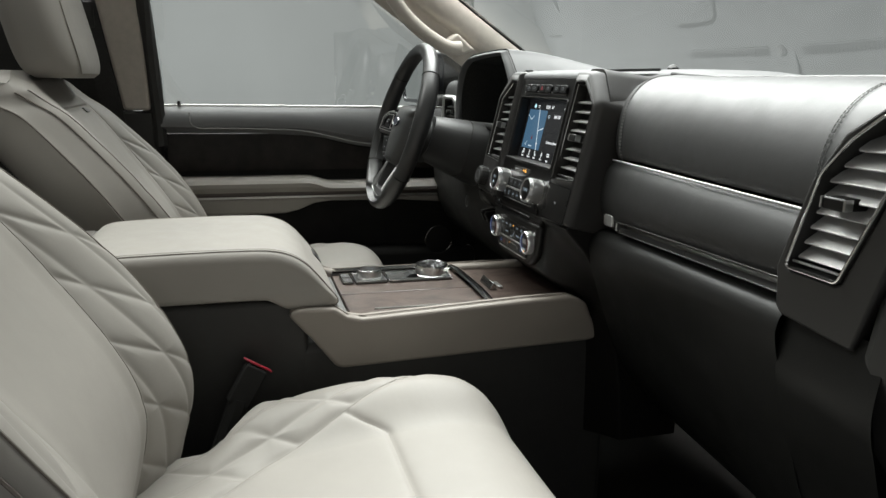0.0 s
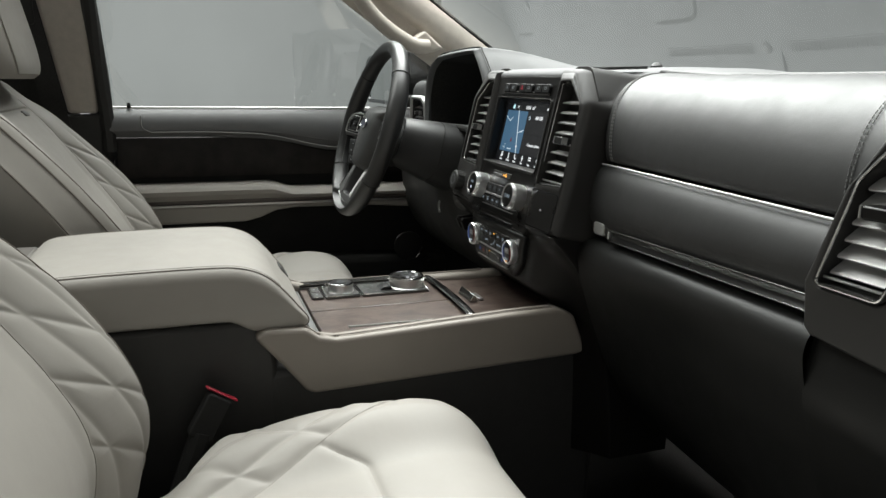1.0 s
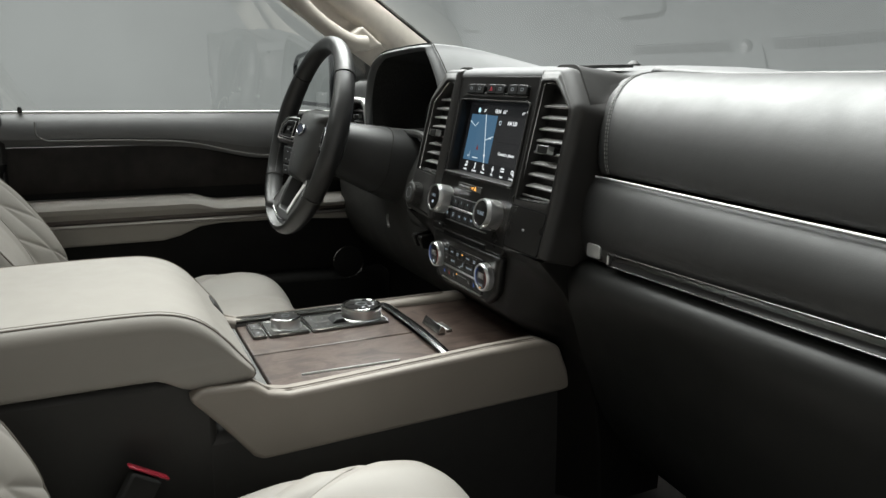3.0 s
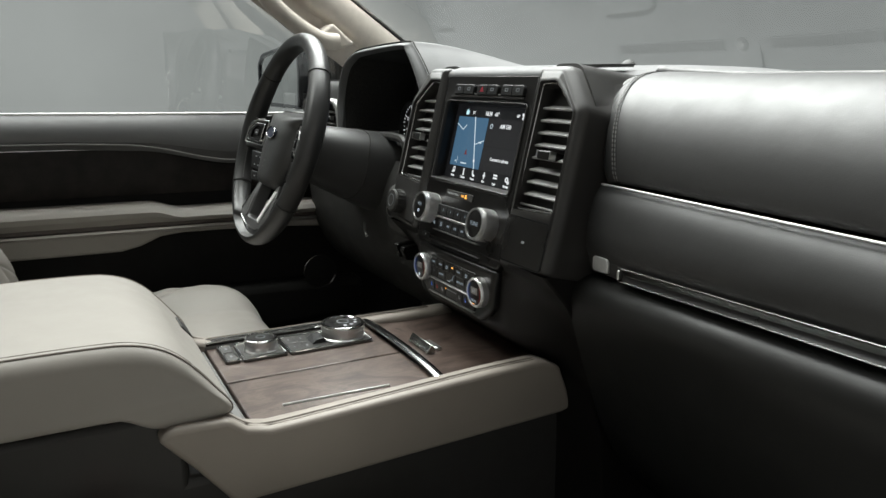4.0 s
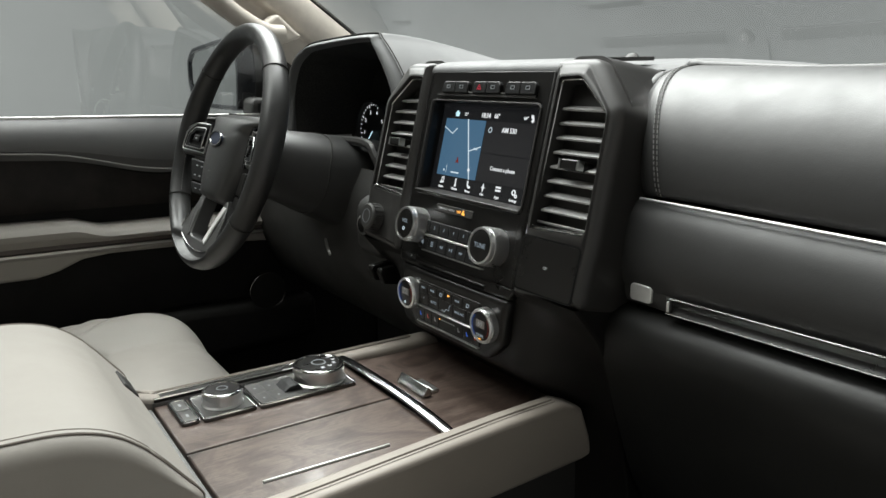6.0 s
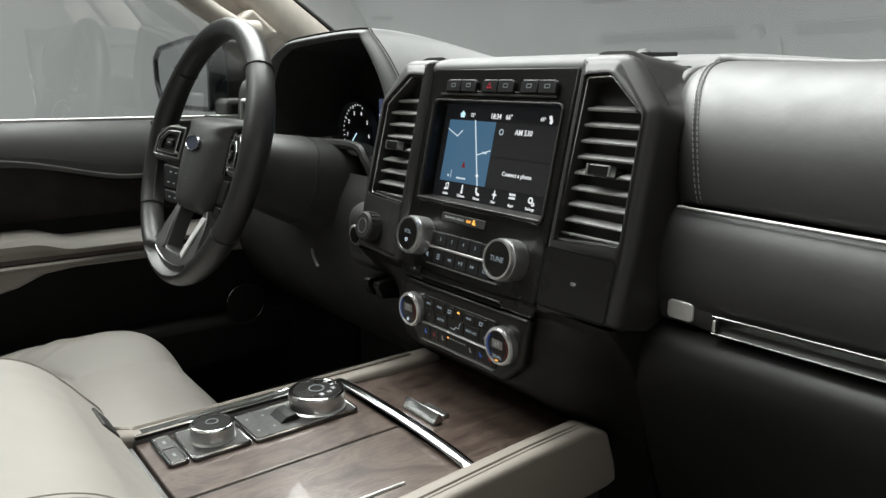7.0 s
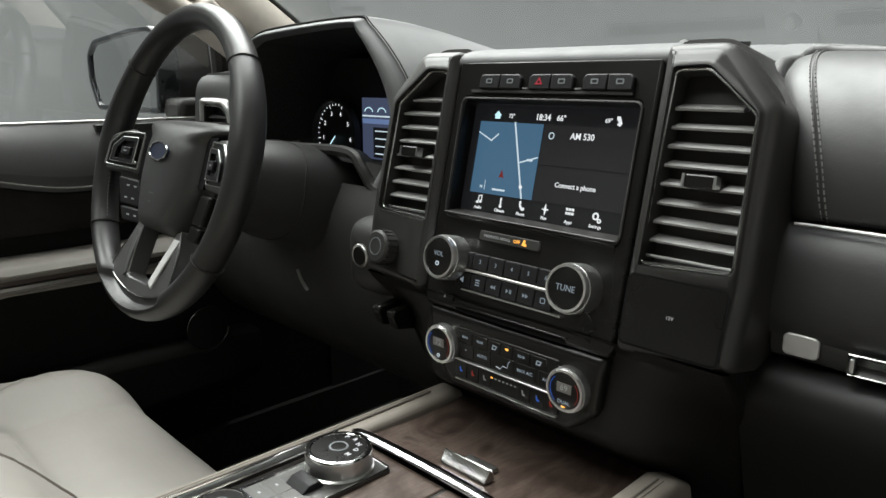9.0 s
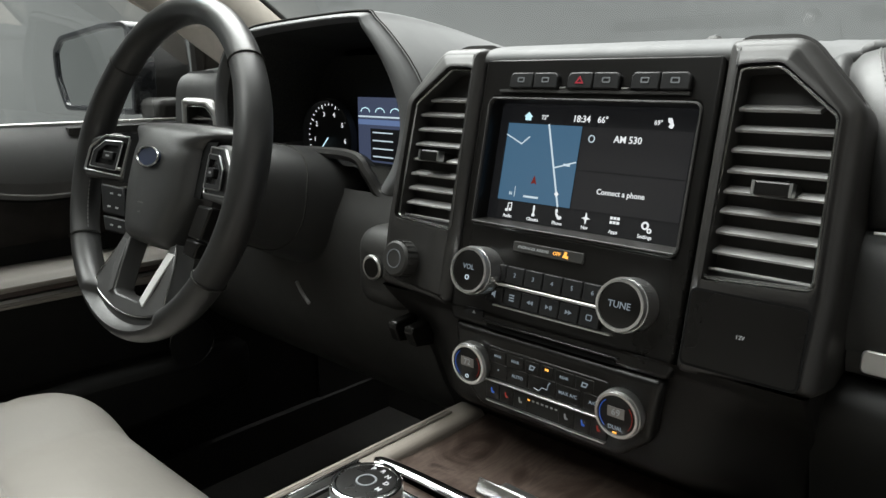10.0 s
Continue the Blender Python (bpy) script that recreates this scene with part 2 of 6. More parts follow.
def smooth_line(pts, n):
    """n + 1 points along a Catmull-Rom curve through pts."""
    p = [Vector(q) for q in pts]
    p = [2 * p[0] - p[1]] + p + [2 * p[-1] - p[-2]]
    out = []
    for i in range(n + 1):
        s = i / n * (len(p) - 3)
        k = min(int(s), len(p) - 4)
        t = s - k
        a, b, c, d = p[k:k + 4]
        out.append(0.5 * ((2 * b) + (c - a) * t + (2 * a - 5 * b + 4 * c - d) * t * t + (3 * b - a - 3 * c + d) * t ** 3))
    return out


def tube(pts, r, n=8, closed=False, squash=1.0):
    """A round bar along points."""
    bm = bmesh.new()
    p = [Vector(q) for q in pts]
    rows = []
    up = Vector((0, 0, 1))
    for i, q in enumerate(p):
        a, b = (p[i - 1], p[(i + 1) % len(p)]) if closed else (p[max(i - 1, 0)], p[min(i + 1, len(p) - 1)])
        t = (b - a).normalized()
        side = t.cross(up)
        if side.length < 1e-3:
            side = t.cross(Vector((0, 1, 0)))
        side.normalize()
        nn = side.cross(t).normalized()
        rr = r[i] if isinstance(r, (list, tuple)) else r
        rows.append([bm.verts.new(q + rr * (math.cos(2 * math.pi * k / n) * side + squash * math.sin(2 * math.pi * k / n) * nn)) for k in range(n)])
    pairs = list(zip(rows, rows[1:])) + ([(rows[-1], rows[0])] if closed else [])
    for a, b in pairs:
        for k in range(n):
            bm.faces.new((a[k], a[(k + 1) % n], b[(k + 1) % n], b[k]))
    if not closed:
        bm.faces.new(rows[0][::-1])
        bm.faces.new(rows[-1])
    bmesh.ops.recalc_face_normals(bm, faces=list(bm.faces))
    return bm


def ribbon(profile, x0, x1, nx, bend=None, thick=0.0):
    """A profile of (y, z) drawn along x, with bend(x) added to y; a solid skin where thick is given."""
    def fn(u, v):
        x = x0 + u * (x1 - x0)
        i = v * (len(profile) - 1)
        k = min(int(i), len(profile) - 2)
        y = profile[k][0] + (profile[k + 1][0] - profile[k][0]) * (i - k)
        z = profile[k][1] + (profile[k + 1][1] - profile[k][1]) * (i - k)
        return Vector((x, y + (bend(x) if bend else 0), z))
    bm = sheet(fn, nx, len(profile) - 1)
    if thick:
        bmesh.ops.solidify(bm, geom=list(bm.faces), thickness=thick)
    return bm


def curve2(pts, n):
    """A smooth outline of (a, b) pairs."""
    return [(q.x, q.y) for q in smooth_line([(a, b, 0) for a, b in pts], n)]


def words(name, text, size, m, material, parent, label="", align="CENTER"):
    """Flat raised letters in the built-in font, standing in the local xy plane of m."""
    cu = bpy.data.curves.new("tmp_text", "FONT")
    cu.body, cu.size, cu.align_x, cu.align_y, cu.extrude = text, size, align, "CENTER", 0.00015
    cu.resolution_u, cu.offset = 2, size * 0.012
    tmp = bpy.data.objects.new("tmp_text", cu)
    scene.collection.objects.link(tmp)
    bpy.context.view_layer.update()
    me = bpy.data.meshes.new_from_object(tmp.evaluated_get(bpy.context.evaluated_depsgraph_get()))
    bpy.data.objects.remove(tmp)
    bpy.data.curves.remove(cu)
    me.transform(m)
    me.materials.clear()
    me.materials.append(material)
    me.name = name
    ob = new(name, me)
    ob.parent = parent
    ob.matrix_parent_inverse = parent.matrix_basis.inverted()
    if label:
        ob["label"] = label
    return ob


def stitches(name, pts, material, parent, pitch=0.0068, r=0.0009, length=0.0044):
    """A row of short threads along a line, as one part."""
    p = [Vector(q) for q in pts]
    run = [0.0]
    for a, b in zip(p, p[1:]):
        run.append(run[-1] + (b - a).length)

    def at(s):
        k = 0
        while k < len(p) - 2 and run[k + 1] < s:
            k += 1
        return p[k].lerp(p[k + 1], (s - run[k]) / max(1e-9, run[k + 1] - run[k]))
    bms = [tube([at(pitch * n), at(pitch * n + length)], r, 4) for n in range(int((run[-1] - length) / pitch) + 1)]
    return part(name, join(*bms), material, parent) if bms else None


def offset(outline, d):
    """The outline moved outwards by d, edge by edge."""
    area = sum(x0 * y1 - x1 * y0 for (x0, y0), (x1, y1) in zip(outline, outline[1:] + outline[:1]))
    d = d if area > 0 else -d
    out = []
    n = len(outline)
    for i in range(n):
        a, b, c = Vector(outline[i - 1]), Vector(outline[i]), Vector(outline[(i + 1) % n])
        e0, e1 = (b - a).normalized(), (c - b).normalized()
        n0, n1 = Vector((e0.y, -e0.x)), Vector((e1.y, -e1.x))
        h = (n0 + n1).normalized()
        q = b + h * (d / max(0.35, h.dot(n0)))
        out.append((q.x, q.y))
    return out


def soften(outline, r, n=4):
    """The outline with rounded corners."""
    out = []
    k = len(outline)
    for i in range(k):
        a, b, c = Vector(outline[i - 1]), Vector(outline[i]), Vector(outline[(i + 1) % k])
        p, q = b + (a - b).normalized() * r, b + (c - b).normalized() * r
        for s in range(n + 1):
            t = s / n
            v = p * (1 - t) ** 2 + b * 2 * t * (1 - t) + q * t * t
            out.append((v.x, v.y))
    return out


def ease(a, b, x):
    t = min(1.0, max(0.0, (x - a) / (b - a)))
    return t * t * (3 - 2 * t)


# ---- studio ----
floor = part("floor", box(-9.2, 7, -7, 9, -0.1, 0.0), STUDIO_FLOOR)
tagged(floor, "smooth painted grey studio floor", "floor", kind="structure")
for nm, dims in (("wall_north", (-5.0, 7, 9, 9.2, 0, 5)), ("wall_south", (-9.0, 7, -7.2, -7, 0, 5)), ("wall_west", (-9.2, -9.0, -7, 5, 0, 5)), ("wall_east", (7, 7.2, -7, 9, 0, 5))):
    tagged(part(nm, box(*dims), STUDIO_BOUNCE if nm == "wall_east" else STUDIO), "plain matt grey studio wall", "wall", kind="structure")
corner = [(-5.0 - 4.0 * math.sin(radians(3 * i)), 5 + 4.0 * math.cos(radians(3 * i))) for i in range(31)] + [(-5.0 - 4.2 * math.cos(radians(3 * i)), 5 + 4.2 * math.sin(radians(3 * i))) for i in range(31)]
tagged(part("wall_corner", prism(corner, 0, 5), STUDIO), "grey studio wall curving round the corner", "wall", kind="structure")
tagged(part("ceiling", box(-9.2, 7.2, -7.2, 9.2, 5.0, 5.1), STUDIO), "plain matt grey studio ceiling", "ceiling", kind="structure")

# ---- car shell ----
FLOOR_Z = 0.72
shell = thing("vehicle_shell", (0, 0, 0), "dark car body shell round the cabin", "car body")
part("underbody", box(-0.86, 0.86, -1.6, 1.5, 0.0, 0.69), BODY_PAINT, shell, bevel=0.05)
part("floor_pan", box(-0.84, 0.84, -1.6, 1.1, 0.69, FLOOR_Z), CABIN_CARPET, shell, "black carpeted cabin floor")
part("bulkhead", box(-0.82, 0.82, 0.98, 1.02, FLOOR_Z, 1.40), CABIN_CARPET, shell)
part("rear_bulkhead", box(-0.82, 0.82, -1.6, -1.55, FLOOR_Z, 1.96), CARPET, shell)


def roof_piece(x0, x1, y0, y1):
    def fn(u, v):
        x, y = x0 + (x1 - x0) * u, y0 + (y1 - y0) * v
        return Vector((x, y, 1.985 - 0.05 * (abs(x) / 0.74) ** 3 - 0.10 * ease(-0.1, 0.30, y)))
    return sheet(fn, 10, 10)


for dims in ((-0.74, -0.48, -1.6, 0.31), (0.48, 0.74, -1.6, 0.31), (-0.48, 0.48, 0.23, 0.31), (-0.48, 0.48, -1.6, -0.95)):
    bm = roof_piece(*dims)
    bmesh.ops.solidify(bm, geom=list(bm.faces), thickness=0.03)
    part("roof", bm, CREAM_TRIM, shell, "cream cloth headliner under the roof")
# out of view; this opening is added to admit the top soft box
part("roof_glass", roof_piece(-0.48, 0.48, -0.95, 0.23), ROOF_GLASS, shell, "unseen tinted roof glass added to let light in")
for s in (-1, 1):
    part("sill", box(min(s * 0.78, s * 0.86), max(s * 0.78, s * 0.86), -1.6, 1.1, 0.68, 0.80 if s < 0 else 0.76), BLACK, shell)


def screen_edge(x):
    return 0.945 - 0.085 * (x / 0.76) ** 2


def windscreen_fn(u, v):
    h = 1.08 * v
    x = (-0.775 + 1.55 * u) * (1 - 0.13 * h)
    return Vector((x, screen_edge(-0.775 + 1.55 * u) - 0.60 * h, 1.438 + 0.395 * h))


ws = thing("windscreen", (0, 0.945, 1.438), "large clear raked windscreen reflecting the dash top", "windscreen")
part("glass", sheet(windscreen_fn, 32, 10), GLASS, ws, "clear laminated glass")
part("lower_seal", tube([windscreen_fn(i / 32, 0.0) + Vector((0, 0.004, -0.004)) for i in range(33)], 0.005, 6), BLACK, ws, "black rubber seal")
part("rear_side_panel", box(-0.83, -0.80, -1.6, -0.25, 0.75, 1.96), CARPET, shell, "dark rear side of the cabin")
part("hood_panel", sheet(lambda u, v: Vector((-0.80 + 1.6 * u, 0.99 + 1.0 * v, 1.37 - 0.10 * v - 0.05 * (2 * u - 1) ** 2)), 12, 8), BODY_PAINT, shell, "dark painted bonnet beyond the windscreen")


part("kick_panel", box(-0.84, -0.79, 0.80, 1.0, 0.70, 1.42), BLACK, shell)
part("kick_panel", box(0.79, 0.84, 0.62, 1.0, 0.70, 1.42), BLACK, shell)


# ---- pillars ----
def pillar(side):
    p = thing("a_pillar", (side * 0.78, 0.72, 1.40), "cream moulded windscreen pillar trim with grab handle", "pillar trim", "windscreen pillars")
    # across the pillar from the glass: a broad face, then a recess behind the handle
    face = curve2([(-0.004, -0.030), (-0.004, 0.0), (0.010, 0.012), (0.035, 0.019), (0.058, 0.017), (0.068, 0.008), (0.073, -0.012), (0.085, -0.020), (0.105, -0.020), (0.125, -0.026)], 36)
    down = Vector((0, -0.558, -0.830))

    def edge(v):
        y = 0.84 - 0.70 * v
        return Vector((side * (0.745 - 0.05 * ease(0.3, 1.0, v) * v), y, 1.514 + (0.731 - y) * 0.672))

    def fn(u, v):
        k = min(int(u * 36), 35)
        n = face[k][0] + (face[k + 1][0] - face[k][0]) * (u * 36 - k)
        h = face[k][1] + (face[k + 1][1] - face[k][1]) * (u * 36 - k)
        # the recess runs out towards the dash
        h += (0.004 - h) * ease(0.46, 0.36, v) * ease(0.060, 0.075, n)
        return edge(v) + down * n + Vector((-side * h, 0, 0))
    bm = sheet(fn, 36, 40)
    bmesh.ops.solidify(bm, geom=list(bm.faces), thickness=0.003)
    part("trim", bm, CREAM_TRIM, p)
    part("seal", tube([edge(i / 24) + Vector((0, 0.004, 0.006)) for i in range(25)], 0.005, 8), BLACK, p, "black rubber windscreen seal")
    h = smooth_line([(side * 0.706, 0.548, 1.519), (side * 0.698, 0.510, 1.521), (side * 0.695, 0.455, 1.549), (side * 0.690, 0.405, 1.588), (side * 0.683, 0.365, 1.635), (side * 0.680, 0.330, 1.69), (side * 0.69, 0.27, 1.75)], 40)
    part("grab_handle", tube(h, [0.0155 for i in range(41)], 14, squash=1.15), CREAM_TRIM, p, "cream moulded grab handle")
    foot = prism([(0.506, 1.534), (0.540, 1.557), (0.578, 1.525), (0.590, 1.517), (0.560, 1.505), (0.531, 1.5015), (0.500, 1.512)], min(side * 0.703, side * 0.76), max(side * 0.703, side * 0.76), Matrix(((0, 0, 1, 0), (1, 0, 0, 0), (0, 1, 0, 0), (0, 0, 0, 1))))
    part("handle_foot", foot, CREAM_TRIM, p, "cream foot of the grab handle", bevel=0.015, segs=6)
    return p


pillar(-1)
pillar(1)

bp = thing("b_pillar", (-0.80, -0.30, 1.0), "cream door pillar trim with black lower part", "pillar trim")
part("upper_trim", prism([(-0.206, 1.355), (-0.266, 1.355), (-0.370, 1.96), (-0.226, 1.96)], -0.80, -0.765, Matrix(((0, 0, 1, 0), (1, 0, 0, 0), (0, 1, 0, 0), (0, 0, 0, 1)))), CREAM_TRIM, bp, bevel=0.008, segs=3)
part("lower_trim", prism([(-0.20, 0.74), (-0.40, 0.74), (-0.40, 1.353), (-0.20, 1.353)], -0.80, -0.762, Matrix(((0, 0, 1, 0), (1, 0, 0, 0), (0, 1, 0, 0), (0, 0, 0, 1)))), BLACK, bp, "black lower pillar trim", bevel=0.006)
part("door_seal", tube(smooth_line([(-0.775, -0.19, 0.95), (-0.775, -0.190, 1.36), (-0.765, -0.205, 1.6), (-0.72, -0.225, 1.95)], 20), 0.016, 8), BLACK, bp, "black rubber door seal")
part("window_post", tube(smooth_line([(-0.80, -0.205, 1.30), (-0.80, -0.215, 1.45), (-0.785, -0.235, 1.65), (-0.725, -0.265, 1.95)], 20), 0.020, 8), BLACK, bp)
sb = thing("seat_belt", (-0.75, -0.33, 1.0), "dark seat belt hanging from the door pillar", "seat belt")
part("webbing", prism([(-0.222, 1.10), (-0.266, 1.10), (-0.352, 1.60), (-0.308, 1.60)], -0.757, -0.754, Matrix(((0, 0, 1, 0), (1, 0, 0, 0), (0, 1, 0, 0), (0, 0, 0, 1)))), WEBBING, sb)
part("height_slide", box(-0.765, -0.745, -0.345, -0.31, 1.54, 1.60), BLACK, sb, bevel=0.006)

# ---- driver door ----
YZX = Matrix(((0, 0, 1, 0), (1, 0, 0, 0), (0, 1, 0, 0), (0, 0, 0, 1)))
door = thing("driver_door", (-0.82, 0.2, 0.75), "closed driver door with grey pad, dark wood and cream armrest", "car door")
part("outer_panel", box(-0.90, -0.835, -0.22, 0.86, 0.74, 1.345), BODY_PAINT, door, bevel=0.02)
part("inner_panel", prism([(-0.185, 0.76), (0.86, 0.76), (0.86, 1.30), (-0.185, 1.30)], -0.835, -0.795, YZX), DOOR_BLACK, door, bevel=0.01)


def door_pad_fn(u, v):
    y = -0.185 + 0.93 * u
    low = 1.30 - 0.006 * ease(0.0, 0.2, y) - 0.030 * ease(0.15, 0.34, y)
    z = low + (1.366 - low) * v
    return Vector((-0.770 - 0.034 * v ** 3 - 0.012 * (1 - ease(0.0, 0.25, v)) + 0.010 * ease(0.0, 0.3, v), y, z))


bm = sheet(door_pad_fn, 60, 12)
bmesh.ops.solidify(bm, geom=list(bm.faces), thickness=0.008)
part("upper_pad", bm, DOOR_LEATHER, door, "charcoal leather upper door pad")
edge = [Vector((-0.764, -0.118, 1.350)), Vector((-0.758, -0.117, 1.325)), Vector((-0.758, -0.100, 1.314))] + [Vector((-0.7575, -0.09 + 0.045 * i, 1.313 - 0.006 * ease(0.0, 0.2, -0.09 + 0.045 * i) - 0.034 * ease(0.13, 0.34, -0.09 + 0.045 * i))) for i in range(16)]
part("piping", tube(smooth_line(edge, 80), 0.0018, 6), STITCH, door, "light grey piping round the pad")
part("belt_strip", box(-0.806, -0.793, -0.185, 0.70, 1.3600, 1.3698), SATIN, door, "bright strip under the window glass", bevel=0.002)
part("demist_outlet", box(-0.80, -0.778, 0.375, 0.50, 1.352, 1.362), BLACK, door)
part("lock_pin", lathe([(0.004, 0), (0.0045, 0.006), (0.003, 0.012)], Matrix.Translation((-0.79, -0.143, 1.366)), 12), BLACK, door)
part("wood_inlay", sheet(lambda u, v: Vector((-0.787 + 0.006 * math.sin(v * math.pi), -0.175 + 0.85 * u, 1.205 + (1.298 - 0.038 * ease(0.13, 0.34, -0.175 + 0.85 * u) - 1.205) * v)), 40, 6), plain("dark_door_wood", (0.016, 0.0135, 0.012), 0.55, specular=0.25, grain=30, fine=0.4), door, "very dark grained wood inlay")


def arm_fn(u, v):
    y = -0.185 + 0.805 * u
    top = 1.192 - 0.014 * ease(0.16, 0.22, y)
    prof = [(-0.79, top), (-0.745, top + 0.002), (-0.726, top - 0.004), (-0.718, top - 0.013), (-0.719, 0.5 * top + 0.5 * 1.1535 - 0.004), (-0.733, 1.1535)]
    k = min(int(v * 5), 4)
    a, b = prof[k], prof[k + 1]
    f = v * 5 - k
    return Vector((a[0] + (b[0] - a[0]) * f, y, a[1] + (b[1] - a[1]) * f))


part("armrest", sheet(arm_fn, 60, 15), CREAM, door, "cream leather door armrest")
part("armrest_trim", box(-0.79, -0.731, -0.185, 0.62, 1.146, 1.160), plain("brown_trim", (0.055, 0.042, 0.036), 0.4), door, "narrow brown trim strip", bevel=0.003)
part("armrest_line", box(-0.79, -0.7295, -0.185, 0.62, 1.141, 1.1455), SATIN, door, "thin satin silver line")
part("armrest_lower", prism([(-0.185, 1.100), (0.10, 1.100), (0.135, 1.108), (0.175, 1.125), (0.22, 1.130), (0.40, 1.128), (0.62, 1.112), (0.62, 1.141), (-0.185, 1.141)], -0.80, -0.735, YZX), CREAM, door, "cream lower armrest face", bevel=0.006, segs=3)
part("map_pocket", prism([(-0.18, 0.86), (0.62, 0.90), (0.62, 0.99), (0.35, 1.0), (-0.18, 0.985)], -0.80, -0.735, YZX), DOOR_BLACK, door, bevel=0.02, segs=3)
sp = part("speaker_grille", lathe([(0.001, 0.0006), (0.034, 0.0006), (0.037, 0.0)], Matrix(((0, 0, 1, -0.735), (1, 0, 0, 0.508), (0, 1, 0, 1.016), (0, 0, 0, 1)))), DOOR_BLACK, door)
part("speaker_ring", tube([(-0.732, 0.508 + 0.038 * math.cos(a / 20 * math.pi), 1.016 + 0.038 * math.sin(a / 20 * math.pi)) for a in range(40)], 0.0006, 8, True), DULL_CHROME, sp, "bright ring round the speaker")
part("pane", sheet(lambda u, v: Vector((-0.805 + 0.06 * v * v, -0.24 + 0.86 * u - 0.02 * v, 1.355 + 0.59 * v)), 8, 8), SIDE_GLASS, door, "clear side window glass")
part("mirror_sail", prism([(0.60, 1.365), (0.80, 1.365), (0.80, 1.44), (0.60, 1.56)], -0.815, -0.785, YZX), BLACK, door, "black triangular mirror mount", bevel=0.004)
part("division_bar", tube([(-0.805, 0.60, 1.36), (-0.79, 0.585, 1.58)], 0.012, 8), BLACK, door)

# ---- door mirror ----
mir = thing("door_mirror", (-0.97, 0.50, 1.36), "black door mirror with bright rim", "mirror")
MM = Matrix.Translation((-0.945, 0.515, 1.450)) @ Euler((radians(90), 0, radians(5))).to_matrix().to_4x4()
loop = soften([(-0.152, -0.071), (-0.176, -0.020), (-0.176, 0.026), (-0.150, 0.048), (-0.004, 0.063), (0.072, 0.064), (0.082, 0.0), (0.076, -0.073)][::-1], 0.011, 5)
part("housing", prism(loop, -0.10, 0.004, MM, ()), BLACK, mir, bevel=0.012, segs=3)
part("rim", prism(offset(loop, 0.006), -0.03, 0.011, MM, [offset(loop, -0.005)]), BODY_PAINT, mir, "black gloss rim", bevel=0.003, segs=3)
part("glass", prism([(-0.05 + (a + 0.05) * 0.96, b * 0.94) for a, b in loop], 0.0042, 0.0062, MM), MIRROR, mir, "mirror glass reflecting the studio")
part("foot", box(-0.87, -0.80, 0.52, 0.60, 1.36, 1.40), BLACK, mir, bevel=0.012)


# ---- dashboard ----
dash = thing("dashboard", (0, 0.72, FLOOR_Z), "charcoal leather dashboard with grey stitching and chrome strip", "dashboard")


def dash_top_fn(u, v):
    x = -0.745 + 1.49 * u
    back = screen_edge(x) + 0.008
    y0 = 0.545 + 0.16 * ease(-0.655, -0.64, x) * (1 - ease(-0.235, -0.215, x)) + 0.075 * ease(0.10, 0.12, x)
    y = y0 + (back - y0) * v
    w = (y - 0.545) / (back - 0.545)
    z = 1.446 + 0.017 * ease(0.0, 0.35, w) - 0.018 * ease(0.55, 1.0, w) - 0.006 * (abs(x) / 0.745) ** 4 - 0.004 * ease(0.10, 0.12, x) * (1 - ease(0.62, 0.66, y)) - 0.011 * ease(0.12, 0.30, x) - 0.016 * (1 - ease(0.0, 0.10, v)) * ease(0.12, 0.14, x)
    return Vector((x, y, z))


def crown(x, y):
    y0 = 0.545 + 0.075 * ease(0.10, 0.12, x)
    v = (y - y0) / (screen_edge(x) + 0.008 - y0)
    return dash_top_fn((x + 0.745) / 1.49, v).z


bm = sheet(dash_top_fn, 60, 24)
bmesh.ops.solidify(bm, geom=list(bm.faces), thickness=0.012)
part("top_cover", bm, DASH_TOP_SHEEN, dash, "dark grained dash top, greyed for sheen")


# defroster grilles, recessed frames with fins
def grille(x0, x1, y_off, wide, fins):
    g = part("defroster_grille", sheet(lambda u, v: Vector((x0 + (x1 - x0) * u, screen_edge(x0 + (x1 - x0) * u) - y_off + wide * (v - 0.5), crown(x0 + (x1 - x0) * u, screen_edge(x0 + (x1 - x0) * u) - y_off + wide * (v - 0.5)) + 0.0008)), 30, 2), BLACK, dash, "black windscreen defroster grille")
    line = [(x0 + (x1 - x0) * i / 30) for i in range(31)]
    for s in (-0.5, 0.5):
        part("grille_edge", tube([(x, screen_edge(x) - y_off + wide * s, crown(x, screen_edge(x) - y_off + wide * s) + 0.0006) for x in line], 0.0015, 6), DASH_TOP_SHEEN, g)
    bms = []
    for i in range(fins):
        x = x0 + (x1 - x0) * (i + 0.5) / fins
        y = screen_edge(x) - y_off
        bms.append(box(x - 0.0012, x + 0.0012, y - wide * 0.48, y + wide * 0.48, crown(x, y) + 0.0006, crown(x, y) + 0.0015))
    part("fins", join(*bms), COLUMN, g)


